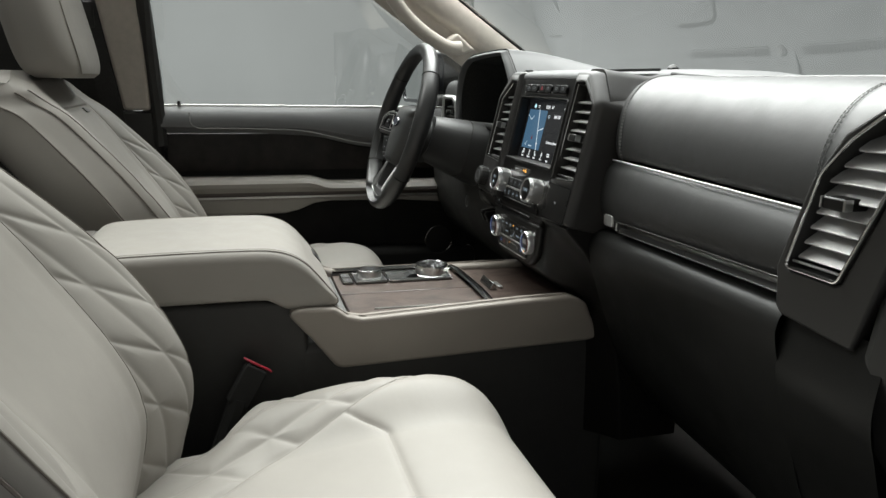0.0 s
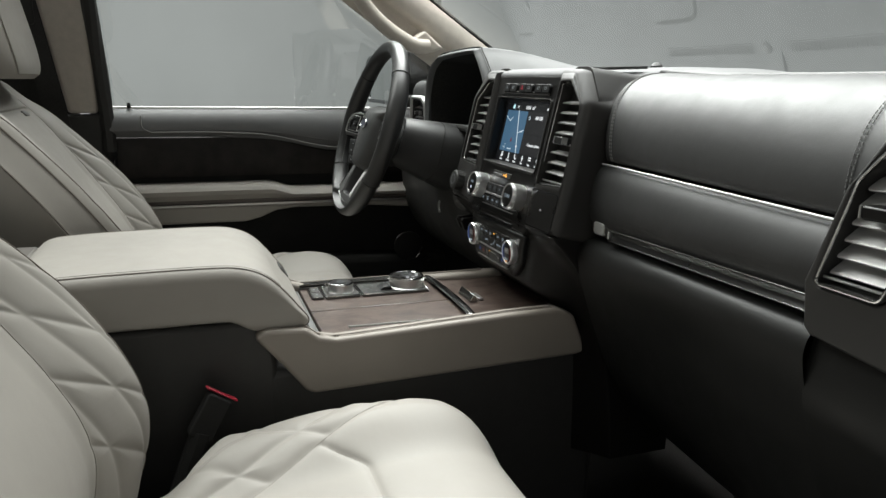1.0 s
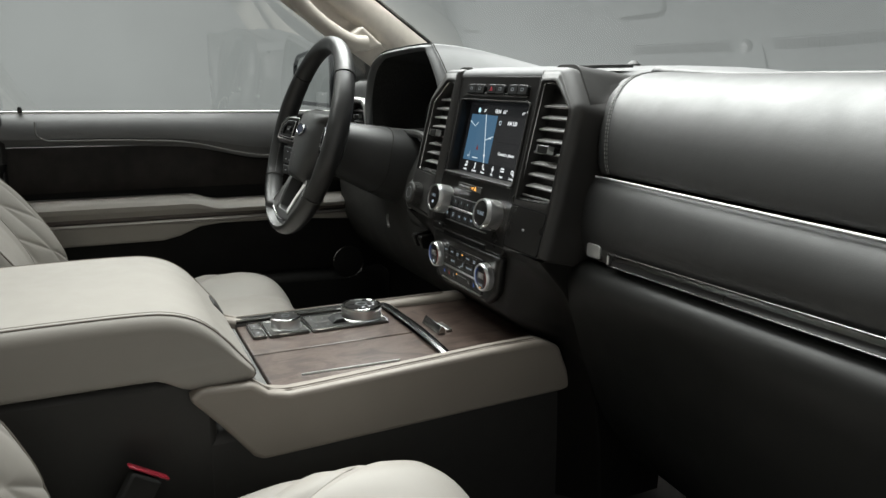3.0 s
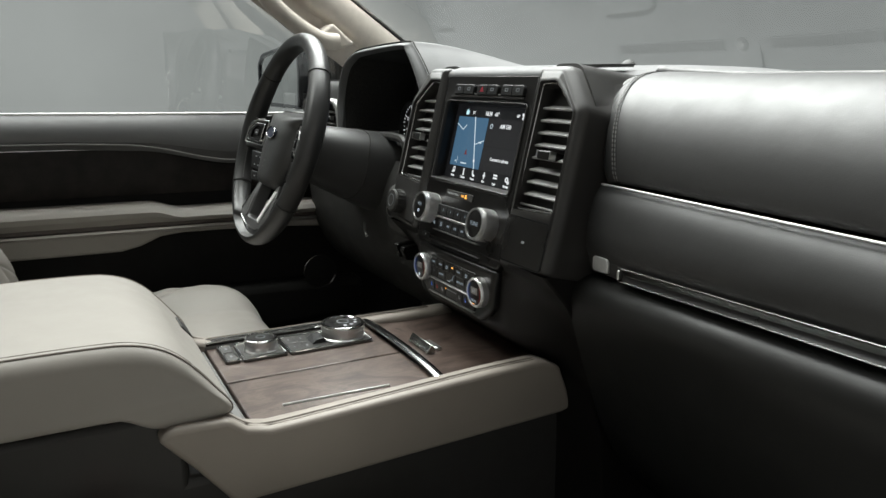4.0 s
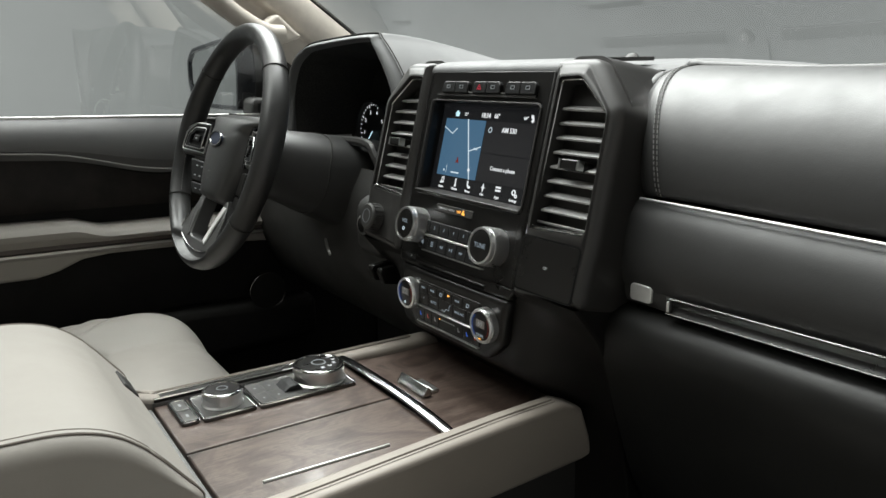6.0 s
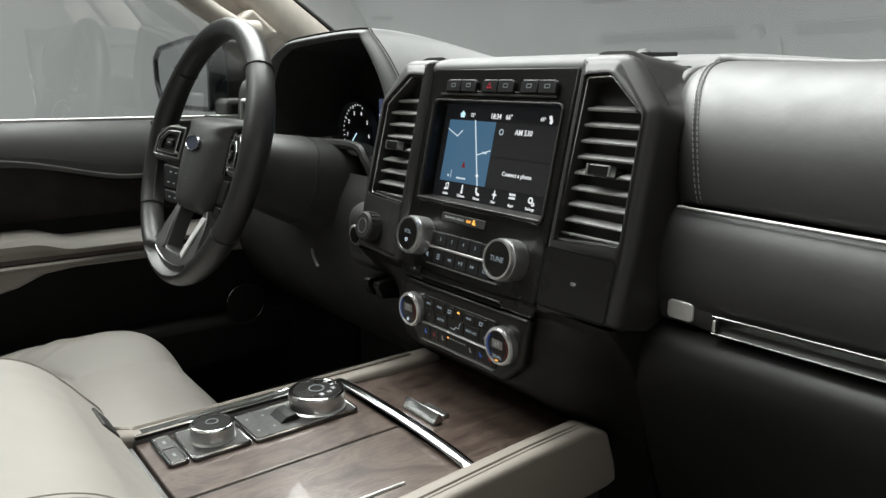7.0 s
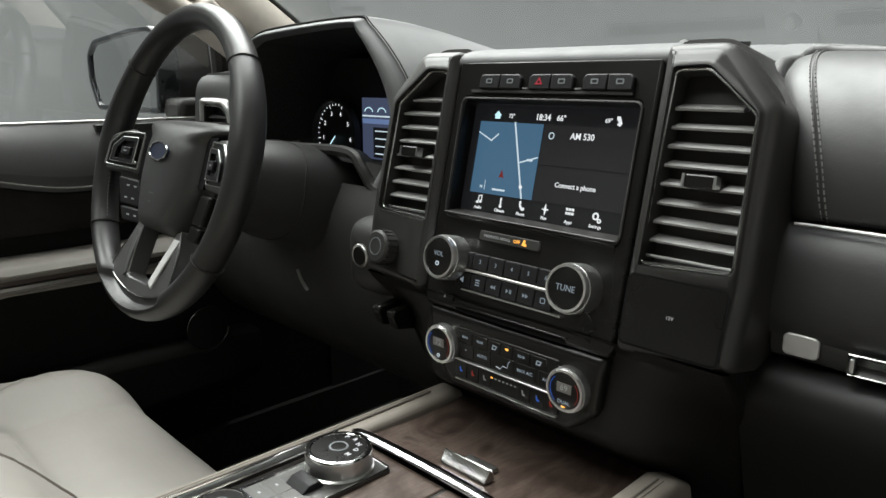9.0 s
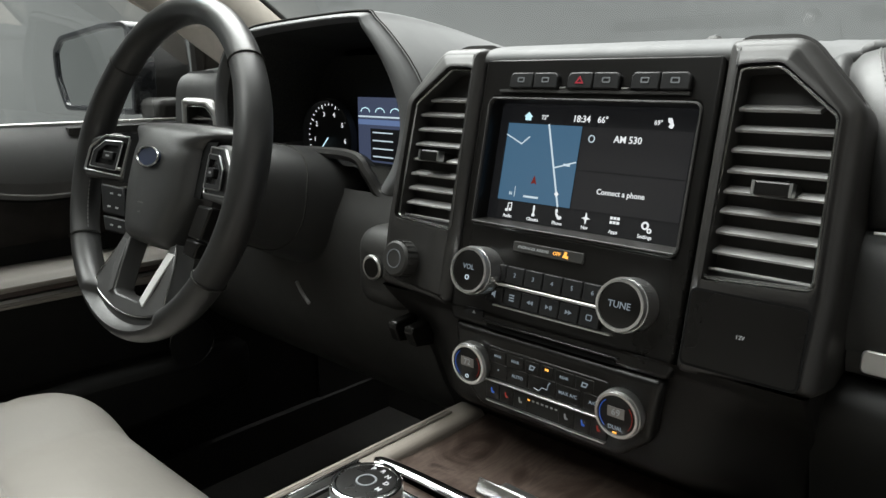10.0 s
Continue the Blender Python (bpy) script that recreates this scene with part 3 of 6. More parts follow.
grille(-0.485, 0.0, 0.073, 0.017, 60)
grille(0.082, 0.56, 0.073, 0.017, 60)
part("light_sensor", lathe([(0.011, -0.003), (0.011, 0.002), (0.007, 0.006), (0.001, 0.007)], Matrix.Translation((0.032, 0.872, crown(0.032, 0.872))), 24), GREY_TRIM, dash, "small round light sensor")
part("sensor_base", prism(rounded(0.012, 0.062, 0.846, 0.925, 0.010), crown(0.03, 0.88) - 0.004, crown(0.03, 0.88) + 0.0015), DASH_TOP_SHEEN, dash, bevel=0.001)
part("plate_label", sheet(lambda u, v: Vector((-0.44 + 0.155 * u, 0.800 + 0.026 * u + 0.014 * v, crown(-0.44 + 0.155 * u, 0.80 + 0.026 * u + 0.014 * v) + 0.0012)), 6, 2), plain("pale_label", (0.24, 0.245, 0.245), 0.5), dash, "small pale label plate")
seam = [(-0.70, 0.735), (-0.60, 0.757), (-0.42, 0.784), (-0.229, 0.802), (-0.140, 0.807), (-0.118, 0.802), (-0.109, 0.785), (-0.106, 0.74), (-0.106, 0.70)]
part("top_seam", tube([(x, y, crown(x, y) + 0.0005) for x, y in curve2(seam, 60)], 0.0042, 6, squash=0.4), CARPET, dash, "dark joint across the dash top")
seam = [(-0.078, 0.70), (-0.076, 0.765), (-0.066, 0.781), (-0.045, 0.787), (0.0, 0.790), (0.05, 0.789), (0.074, 0.782), (0.084, 0.766), (0.086, 0.70)]
spk = part("speaker_panel", prism(curve2(seam, 40), 1.4600, 1.4640), DASH_TOP_SHEEN, dash, "centre speaker panel, greyed for sheen", bevel=0.002)
part("panel_joint", tube([(x, y, 1.4612) for x, y in curve2(seam, 50)], 0.0010, 6, squash=0.5), BLACK, spk)
part("alarm_sensor", lathe([(0.010, 0), (0.010, 0.003), (0.005, 0.008), (0.001, 0.009)], Matrix.Translation((0.0, 0.712, 1.4638)), 20), BLACK, spk)


# passenger side pad
def bend(x):
    return -0.08 * max(0.0, x - 0.22)


def rise(x):
    """The handle and the glove box lid climb a little towards the door."""
    return 0.046 * max(0.0, x - 0.25)


def climbing(bm, z_full, z_none):
    """Lifts a drawn profile by rise(), fading out between two heights."""
    for v in bm.verts:
        v.co.z += rise(v.co.x) * ease(z_none, z_full, v.co.z)
    return bm


pad_profile = curve2([(0.506, 1.3362), (0.4995, 1.3392), (0.4972, 1.350), (0.4985, 1.369), (0.5035, 1.389), (0.5125, 1.408), (0.5255, 1.424), (0.5425, 1.4365), (0.5635, 1.445), (0.590, 1.4492), (0.622, 1.4502), (0.648, 1.4495), (0.664, 1.4455)], 28)


def pad_fn(u, v):
    x = 0.152 + 0.496 * u
    i = v * 28
    k = min(int(i), 27)
    a, b = pad_profile[k], pad_profile[k + 1]
    f = i - k
    edge_roll = 0.020 * (1 - ease(0.0, 0.045, u)) ** 2
    lean = 0.042 * (1 - ease(0.0, 0.80, v)) * (1 - u)
    return Vector((x + lean, a[0] + (b[0] - a[0]) * f + edge_roll + bend(x), a[1] + (b[1] - a[1]) * f - edge_roll * 0.6 + 0.004 * v * (1 - ease(0.0, 0.3, u))))


bm = sheet(pad_fn, 44, 56)
part("passenger_pad", bm, DASH, dash, "soft charcoal leather pad with stitched border")
for off in (0.045, 0.053):
    stitches("stitching", [pad_fn(off + 0.020 * math.sin(math.pi * min(1.0, 0.25 + 0.75 * i / 40)), 0.05 + 0.70 * i / 40) + Vector((0, -0.0007, 0.0007)) for i in range(41)], STITCH, dash, 0.0048, 0.0006, 0.0031)
    stitches("stitching", [pad_fn(0.862 + off, 0.05 + 0.60 * i / 40) + Vector((0, -0.0007, 0.0007)) for i in range(41)], STITCH, dash, 0.0048, 0.0006, 0.0031)
lip = [pad_fn(0.0, 0.06 + 0.66 * i / 30) + Vector((-0.003, -0.005, 0.003)) for i in range(31)] + [pad_fn(0.012, 0.765) + Vector((0, 0, 0.001)), pad_fn(0.032, 0.790)] + [pad_fn(0.055 + 0.90 * i / 30, 0.800) - Vector((0, 0, 0.0015)) for i in range(31)]
part("pad_lip", tube(smooth_line(lip, 120), [0.0072 - 0.0038 * ease(0.46, 0.66, i / 120) for i in range(121)], 12), DASH, dash, "rolled leather border of the pad")
part("pad_seam", tube([pad_fn(0.049 + 0.020 * math.sin(math.pi * min(1.0, 0.25 + 0.75 * i / 40)), 0.02 + 0.78 * i / 40) + Vector((0, 0.0005, 0)) for i in range(41)], 0.0012, 6), BLACK, dash)
part("pad_valley", ribbon(curve2([(0.524, 1.28), (0.523, 1.35), (0.526, 1.380), (0.534, 1.404), (0.548, 1.423), (0.568, 1.436), (0.595, 1.4425), (0.67, 1.4465)], 24), 0.100, 0.25, 8), DASH, dash, "dark valley beside the pad")
part("chrome_strip", tube([(0.205 + 0.40 * i / 30, 0.4955 + bend(0.205 + 0.40 * i / 30), 1.3345) for i in range(31)], 0.0012, 8), STRIP, dash, "thin bright chrome strip")
part("passenger_panel", climbing(ribbon(curve2([(0.506, 1.3335), (0.498, 1.330), (0.490, 1.319), (0.485, 1.303), (0.4825, 1.284), (0.4840, 1.268), (0.4885, 1.256)], 18), 0.185, 0.615, 24, bend), 1.262, 1.330), PANEL, dash, "smooth dark leather panel under the chrome strip")
HX0, HX1 = 0.2535, 0.606


def handle_at(x, z, out=0.0):
    return Vector((x, 0.4838 + bend(x) - out, z + rise(x)))


part("glove_box_handle", sheet(lambda u, v: handle_at(HX0 + (HX1 - HX0) * u, 1.2545 - 0.0125 * v, -0.0035 * math.sin(math.pi * v)), 24, 4), PIANO, dash, "long glossy glove box handle")
part("handle_recess", climbing(ribbon([(0.4885, 1.2575), (0.489, 1.248), (0.493, 1.240), (0.500, 1.2365), (0.512, 1.2345)], 0.200, 0.612, 24, bend), 1.20, 1.19), BLACK, dash, "dark recess behind the handle")
frame_line = [handle_at(HX0 + (HX1 - HX0) * i / 24, 1.2558) for i in range(25)] + [handle_at(HX1 - (HX1 - HX0) * i / 24, 1.2420) for i in range(25)]
part("handle_edge", tube(frame_line, 0.0010, 6, True), DULL_CHROME, dash, "thin satin silver outline of the handle")
part("handle_tab", box(HX0 + 0.0012, HX0 + 0.0042, 0.478, 0.486, 1.2440, 1.2540), SATIN, dash, "bright end piece of the handle", bevel=0.0008)
part("airbag_plate", prism(rounded(0.2095, 0.2335, 1.2435, 1.2595, 0.004), -0.502, -0.4850, Matrix(((1, 0, 0, 0), (0, 0, -1, 0), (0, 1, 0, 0), (0, 0, 0, 1))) @ Matrix.Diagonal((1, 1, -1, 1)) @ Matrix.Diagonal((1, 1, -1, 1))), SILVER_PAINT, dash, "small satin silver plate", bevel=0.001)
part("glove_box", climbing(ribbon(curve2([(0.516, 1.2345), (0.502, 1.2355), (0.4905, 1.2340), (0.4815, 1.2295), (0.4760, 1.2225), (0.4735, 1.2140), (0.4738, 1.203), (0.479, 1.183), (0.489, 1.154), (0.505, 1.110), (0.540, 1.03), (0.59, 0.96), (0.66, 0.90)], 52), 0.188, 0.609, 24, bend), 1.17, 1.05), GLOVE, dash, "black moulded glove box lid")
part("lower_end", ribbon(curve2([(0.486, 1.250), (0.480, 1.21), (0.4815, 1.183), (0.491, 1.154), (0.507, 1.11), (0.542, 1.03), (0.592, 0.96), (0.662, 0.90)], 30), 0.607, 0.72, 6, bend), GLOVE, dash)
part("inner_core", box(-0.20, 0.70, 0.56, 0.90, 1.05, 1.38), BLACK, dash)
part("driver_core", box(-0.72, -0.205, 0.70, 0.88, 1.05, 1.43), BLACK, dash)
part("driver_core", box(-0.72, -0.205, 0.56, 0.69, 1.05, 1.28), BLACK, dash)
part("end_cap", prism([(0.44, 1.24), (0.46, 1.16), (0.55, 1.05), (0.90, 1.05), (0.90, 1.43), (0.56, 1.445), (0.47, 1.43)], 0.70, 0.745, YZX), BLACK, dash, bevel=0.01)
part("driver_lower_panel", ribbon(curve2([(0.515, 1.305), (0.495, 1.26), (0.492, 1.20), (0.51, 1.12), (0.56, 1.05), (0.66, 0.99)], 24), -0.735, -0.165, 24), BLACK, dash, "black lower panel under the steering column")
part("driver_end_panel", ribbon(curve2([(0.62, 1.444), (0.555, 1.440), (0.528, 1.425), (0.52, 1.38), (0.515, 1.30)], 16), -0.745, -0.60, 8), DASH, dash)

# ---- air vents ----
AXZ = Matrix(((1, 0, 0, 0), (0, 0, -1, 0), (0, 1, 0, 0), (0, 0, 0, 1)))
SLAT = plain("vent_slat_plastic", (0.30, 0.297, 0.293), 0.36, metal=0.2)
# same plastic, paler to stand for the stronger light at the passenger end
SLAT_LIT = plain("lit_slat_plastic", (0.52, 0.515, 0.508), 0.34, metal=0.2)


def span(outline, v):
    """Where the line y = v crosses an outline."""
    xs = []
    for (x0, y0), (x1, y1) in zip(outline, outline[1:] + outline[:1]):
        if (y0 - v) * (y1 - v) < 0:
            xs.append(x0 + (x1 - x0) * (v - y0) / (y1 - y0))
    return (min(xs), max(xs)) if len(xs) > 1 else None


def vent(m, outline, count, tab, label, rim_material=DULL_CHROME, droop=21, slat_material=SLAT, low=0.117, reach=0.832):
    """An air vent in the local xy plane of m: duct, rim, slats and a slider tab."""
    at = m @ Vector((outline[0][0], outline[0][1], -0.05))
    t = thing("air_vent", at, label, "air vent", "dashboard air vents")
    part("duct", prism(offset(outline, 0.003), -0.075, -0.045, m), CARPET, t, "dark duct behind the slats")
    part("duct_wall", prism(offset(outline, 0.0030), -0.046, 0.0055, m, [outline]), BLACK, t)
    part("rim", tube([m @ Vector((x, y, 0.0055)) for x, y in offset(outline, 0.0012)], 0.0014, 8, True), rim_material, t, "thin bright rim round the vent")
    lo, hi = min(p[1] for p in outline), max(p[1] for p in outline)
    for i in range(count):
        v = lo + (hi - lo) * (low + reach * i / count)
        s = span(outline, v)
        if not s:
            continue
        tilt = m @ Matrix.Translation((0, v, -0.012)) @ Euler((radians(droop), 0, 0)).to_matrix().to_4x4()
        part("slat", prism([(-0.024, -0.0012), (0.010, -0.0018), (0.0125, -0.0010), (0.0128, 0.0006), (0.0112, 0.0014), (-0.024, 0.0010)], s[0] + 0.0006, s[1] - 0.0006, tilt @ Matrix(((0, 0, 1, 0), (0, 1, 0, 0), (1, 0, 0, 0), (0, 0, 0, 1)))), slat_material, t)
    s = span(outline, lo + 0.005)
    part("lower_bar", tube([m @ Vector((s[0] + 0.001, lo + 0.005, 0.001)), m @ Vector((s[1] - 0.001, lo + 0.005, 0.001))], 0.0013, 8), SATIN, t, "bright bar along the foot of the vent")
    tx, ty = tab
    tb = part("slider_tab", prism(rounded(tx - 0.0125, tx + 0.0125, ty - 0.0045, ty + 0.0055, 0.003), -0.012, 0.011, m), PIANO, t, "small dark slider tab with bright clips", bevel=0.0015)
    for q in (-1, 1):
        part("tab_edge", box(tx + q * 0.0118 - 0.001, tx + q * 0.0118 + 0.001, ty - 0.0040, ty + 0.0052, 0.004, 0.0118, m), SATIN, tb)
    return t


# ---- centre stack, on a face that leans back ----
S = Matrix(((1, 0, 0, 0), (0, 0.2149, -0.9766, 0.449), (0, 0.9766, 0.2149, 1.275), (0, 0, 0, 1)))
S2 = Matrix(((1, 0, 0, 0), (0, 0, -1, 0.4372), (0, 1, 0, 1.2763), (0, 0, 0, 1)))
stack = thing("centre_stack", (0, 0.50, 1.10), "dark centre console stack with screen, keys and dials", "control panel")
vent_r = soften([(0.118, 0.164), (0.143, 0.165), (0.181, 0.134), (0.184, 0.028), (0.116, 0.024)][::-1], 0.0035)
vent_l = [(-x, y) for x, y in vent_r][::-1]
wing = soften([(0.106, 0.186), (0.155, 0.186), (0.1965, 0.140), (0.200, 0.02), (0.1975, -0.041), (0.106, -0.047)][::-1], 0.008, 4)


def wing_mesh(outline, hole):
    """A thick frame with a broad rounded edge and a hole for the vent."""
    steps = [(0.0, -0.085), (0.0, -0.004)] + [(0.0105 * (1 - math.cos(radians(a))), -0.004 + 0.014 * math.sin(radians(a))) for a in (18, 36, 54, 72, 90)]
    bm = bmesh.new()
    rings = [[bm.verts.new(S @ Vector((x, y, h))) for x, y in offset(outline, -d)] for d, h in steps]
    n = len(outline)
    for p, q in zip(rings, rings[1:]):
        for k in range(n):
            bm.faces.new((p[k], p[(k + 1) % n], q[(k + 1) % n], q[k]))
    bm = join(bm, prism(offset(outline, -0.0105), -0.08, 0.010, S, [hole]))
    bmesh.ops.remove_doubles(bm, verts=list(bm.verts), dist=1e-5)
    return bm


part("side_frame", wing_mesh(wing, offset(vent_r, 0.0032)), GRAPHITE, stack, "graphite frame round the vent", angle=40)
part("side_frame", wing_mesh([(-x, y) for x, y in wing][::-1], offset(vent_l, 0.0032)), GRAPHITE, stack, "graphite frame round the vent", angle=40)
# shoulders that run back from the frames into the dash top
BACKWARD = Matrix(((1, 0, 0, 0), (0, 0.2149, 1, 0.452), (0, 0.9766, 0, 1.2785), (0, 0, 0, 1)))
shoulder = soften([(0.104, 0.1855), (0.153, 0.1855), (0.1945, 0.139), (0.1975, 0.02), (0.1945, -0.030), (0.104, -0.030)], 0.014, 6)
for flip in (1, -1):
    bm = prism([(flip * x, y) for x, y in shoulder], 0.010, 0.120, BACKWARD)
    for v in bm.verts:
        if v.co.y > 0.54:
            v.co.x *= 0.90
            v.co.z -= 0.012
    part("shoulder", bm, GRAPHITE, stack, "grey shoulder behind the vent frame", angle=40)
part("top_cap", ribbon(curve2([(0.4875, 1.4400), (0.4830, 1.4445), (0.4850, 1.4510), (0.494, 1.4555), (0.515, 1.4585), (0.555, 1.4605), (0.62, 1.4630)], 30), -0.1085, 0.1085, 16, None, 0.004), DASH_TOP_SHEEN, stack, "graphite hood over the keys, greyed for sheen")
panel = [(-0.1055, 0.176), (0.1055, 0.176), (0.1055, -0.045), (0.1015, -0.0550), (-0.1015, -0.0550), (-0.1055, -0.045)]
lower = [(-0.1010, -0.0552), (0.1010, -0.0552), (0.098, -0.070), (0.094, -0.106), (0.068, -0.128), (-0.068, -0.128), (-0.094, -0.106), (-0.098, -0.070)]
part("lower_panel", prism(lower, -0.055, 0.004, S2), PIANO, stack, "dark lower climate panel", bevel=0.007, segs=4)
recess = rounded(-0.094, 0.094, 0.033, 0.141, 0.006)
front = part("front_panel", prism(panel, -0.055, 0.004, S, [recess]), PIANO, stack, "dark satin front panel", bevel=0.003, segs=2)
part("bezel_line", tube([S @ Vector((x, y, 0.0048)) for x, y in rounded(-0.0945, 0.0945, 0.0325, 0.1415, 0.006)], 0.0012, 6, True), GRAPHITE, front)
part("bezel_lip", prism([(0.0335, -0.014), (0.0335, 0.008), (0.0350, 0.008), (0.0392, -0.014)], -0.0935, 0.0935, S @ Matrix(((0, 0, 1, 0), (1, 0, 0, 0), (0, 1, 0, 0), (0, 0, 0, 1)))), GRAPHITE, front, "sloping lip under the screen", bevel=0.0008)


PED = smooth_line([(0.1980, 0.4310, 1.2360), (0.1980, 0.4370, 1.2290), (0.1970, 0.4530, 1.212), (0.1950, 0.4720, 1.190), (0.1905, 0.4940, 1.150), (0.1865, 0.5080, 1.112), (0.1835, 0.5240, 1.075), (0.181, 0.545, 1.00), (0.180, 0.56, 0.88)], 48)


def pedestal_fn(u, v):
    """A face that slants from the climate panel back to the edge, with plain flanks behind it."""
    q = PED[round(v * 48)]
    w, edge_y = q.x - 0.004, q.y + 0.002
    if u < 0.1 or u > 0.9:
        f = u / 0.1 if u < 0.1 else (1 - u) / 0.1
        return Vector((math.copysign(w, u - 0.5), 0.66 + (edge_y - 0.66) * f, q.z))
    x = w * ((u - 0.1) / 0.4 - 1)
    mid = min(edge_y, 0.444 + 0.062 * (1 - ease(1.095, 1.150, q.z)))
    return Vector((x, mid + (edge_y - mid) * ease(0.100, 0.188, abs(x)), q.z))


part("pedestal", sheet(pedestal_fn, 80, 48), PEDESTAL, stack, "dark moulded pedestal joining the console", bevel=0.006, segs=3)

for x in (-0.186, -0.163):
    tg = part("toggle_switch", prism([(0.470, 1.172), (0.444, 1.176), (0.437, 1.192), (0.441, 1.197), (0.470, 1.199)], x - 0.0055, x + 0.0055, YZX), PIANO, stack, "small dark toggle switch", bevel=0.0015)
    part("toggle_edge", box(x - 0.005, x + 0.005, 0.4385, 0.4405, 1.1945, 1.1960), BLACK, tg)

# touchscreen
tsc = thing("touchscreen", tuple(S @ Vector((0, 0.086, -0.016))), "lit colour touchscreen showing map and radio", "display")
part("panel", prism(rounded(-0.0938, 0.0938, 0.0332, 0.1408, 0.004), -0.020, -0.014, S), LCD, tsc, "dark glass display panel")


# the picture sits a little towards the driver
SC = S @ Matrix.Translation((-0.0075, 0, 0)) @ Matrix.Diagonal((0.955, 1, 1, 1))


def on_screen(x, y, d=0.0):
    return SC @ Matrix.Translation((x, y, -0.0132 + d))


def tile(name, x0, x1, y0, y1, mat, label="", d=0.0004, parent=None):
    return part(name, box(x0, x1, y0, y1, -0.0139, -0.0139 + d, SC), mat, parent or tsc, label, smooth=False)


tmap = tile("map", -0.0805, -0.0025, 0.0565, 0.1235, LCD_MAP, "blue road map")
tile("radio_tile", -0.001, 0.096, 0.0885, 0.1235, LCD_TILE)
tile("phone_tile", -0.001, 0.096, 0.0565, 0.0875, LCD_TILE)


def line2(name, pts, w, mat, parent, d=0.0007):
    bms = []
    for (x0, y0), (x1, y1) in zip(pts, pts[1:]):
        t = Vector((x1 - x0, y1 - y0)).normalized() * 0.5 * w
        nx, ny = -t.y, t.x
        bms.append(prism([(x0 + nx - t.x, y0 + ny - t.y), (x0 - nx - t.x, y0 - ny - t.y), (x1 - nx + t.x, y1 - ny + t.y), (x1 + nx + t.x, y1 + ny + t.y)], -0.0138, -0.0138 + d, SC))
    return part(name, join(*bms), mat, parent, smooth=False)


line2("road", [(-0.0360, 0.1232), (-0.0252, 0.0900), (-0.0145, 0.0570)], 0.0015, LCD_ROAD, tmap)
line2("road", [(-0.0243, 0.0880), (-0.0036, 0.0940)], 0.0011, LCD_ROAD, tmap)
line2("road", [(-0.0800, 0.1132), (-0.0627, 0.1060), (-0.0550, 0.1122)], 0.0010, LCD_ROAD, tmap)
part("position_arrow", prism([(-0.046, 0.0725), (-0.043, 0.0735), (-0.040, 0.0725), (-0.043, 0.080)], -0.0138, -0.0131, SC), LCD_RED, tmap)
part("map_pin", prism([(-0.0198, 0.0666), (-0.0175, 0.0643), (-0.0152, 0.0666), (-0.0175, 0.0689)], -0.0138, -0.0130, SC), LCD_WHITE, tmap)
tile("place_bar", -0.052, -0.036, 0.0605, 0.0622, LCD_ROAD, d=0.0006, parent=tmap)
tile("street_bar", -0.0150, -0.0085, 0.0902, 0.0922, LCD_ROAD, d=0.0009, parent=tmap)
tile("north_bar", -0.0625, -0.0620, 0.060, 0.069, LCD_ROAD, d=0.0006, parent=tmap)
words("north_mark", "N", 0.004, on_screen(-0.0665, 0.0625), LCD_ROAD, tmap)
words("clock_text", "18:34", 0.0078, on_screen(-0.004, 0.1292), LCD_WHITE, tsc)
words("outside_temperature", "66°", 0.0072, on_screen(0.0165, 0.1292), LCD_WHITE, tsc)
words("cabin_temperature", "72°", 0.0052, on_screen(-0.0415, 0.1292), LCD_WHITE, tsc)
words("seat_temperature", "69°", 0.0052, on_screen(0.066, 0.1290), LCD_WHITE, tsc)
words("station_text", "AM 530", 0.0078, on_screen(0.0420, 0.1145), LCD_WHITE, tsc)
words("phone_text", "Connect a phone", 0.0062, on_screen(0.0430, 0.0725), LCD_WHITE, tsc)
part("home_icon", prism([(-0.0625, 0.1265), (-0.0565, 0.1265), (-0.0565, 0.1295), (-0.055, 0.1295), (-0.0595, 0.1335), (-0.064, 0.1295), (-0.0625, 0.1295)], -0.0138, -0.0131, SC), LCD_ICE, tsc)
part("seat_icon", prism([(0.0735, 0.1330), (0.0765, 0.1330), (0.0790, 0.1275), (0.0775, 0.1250), (0.0745, 0.1262), (0.0760, 0.1285), (0.0740, 0.1300)], -0.0138, -0.0131, SC), LCD_WHITE, tsc)
part("radio_icon", prism(ring_pts(0.0085, 0.1140, 0.0031, 16), -0.0138, -0.0132, SC, [ring_pts(0.0085, 0.1140, 0.0023, 16)]), LCD_ROAD, tsc, smooth=False)
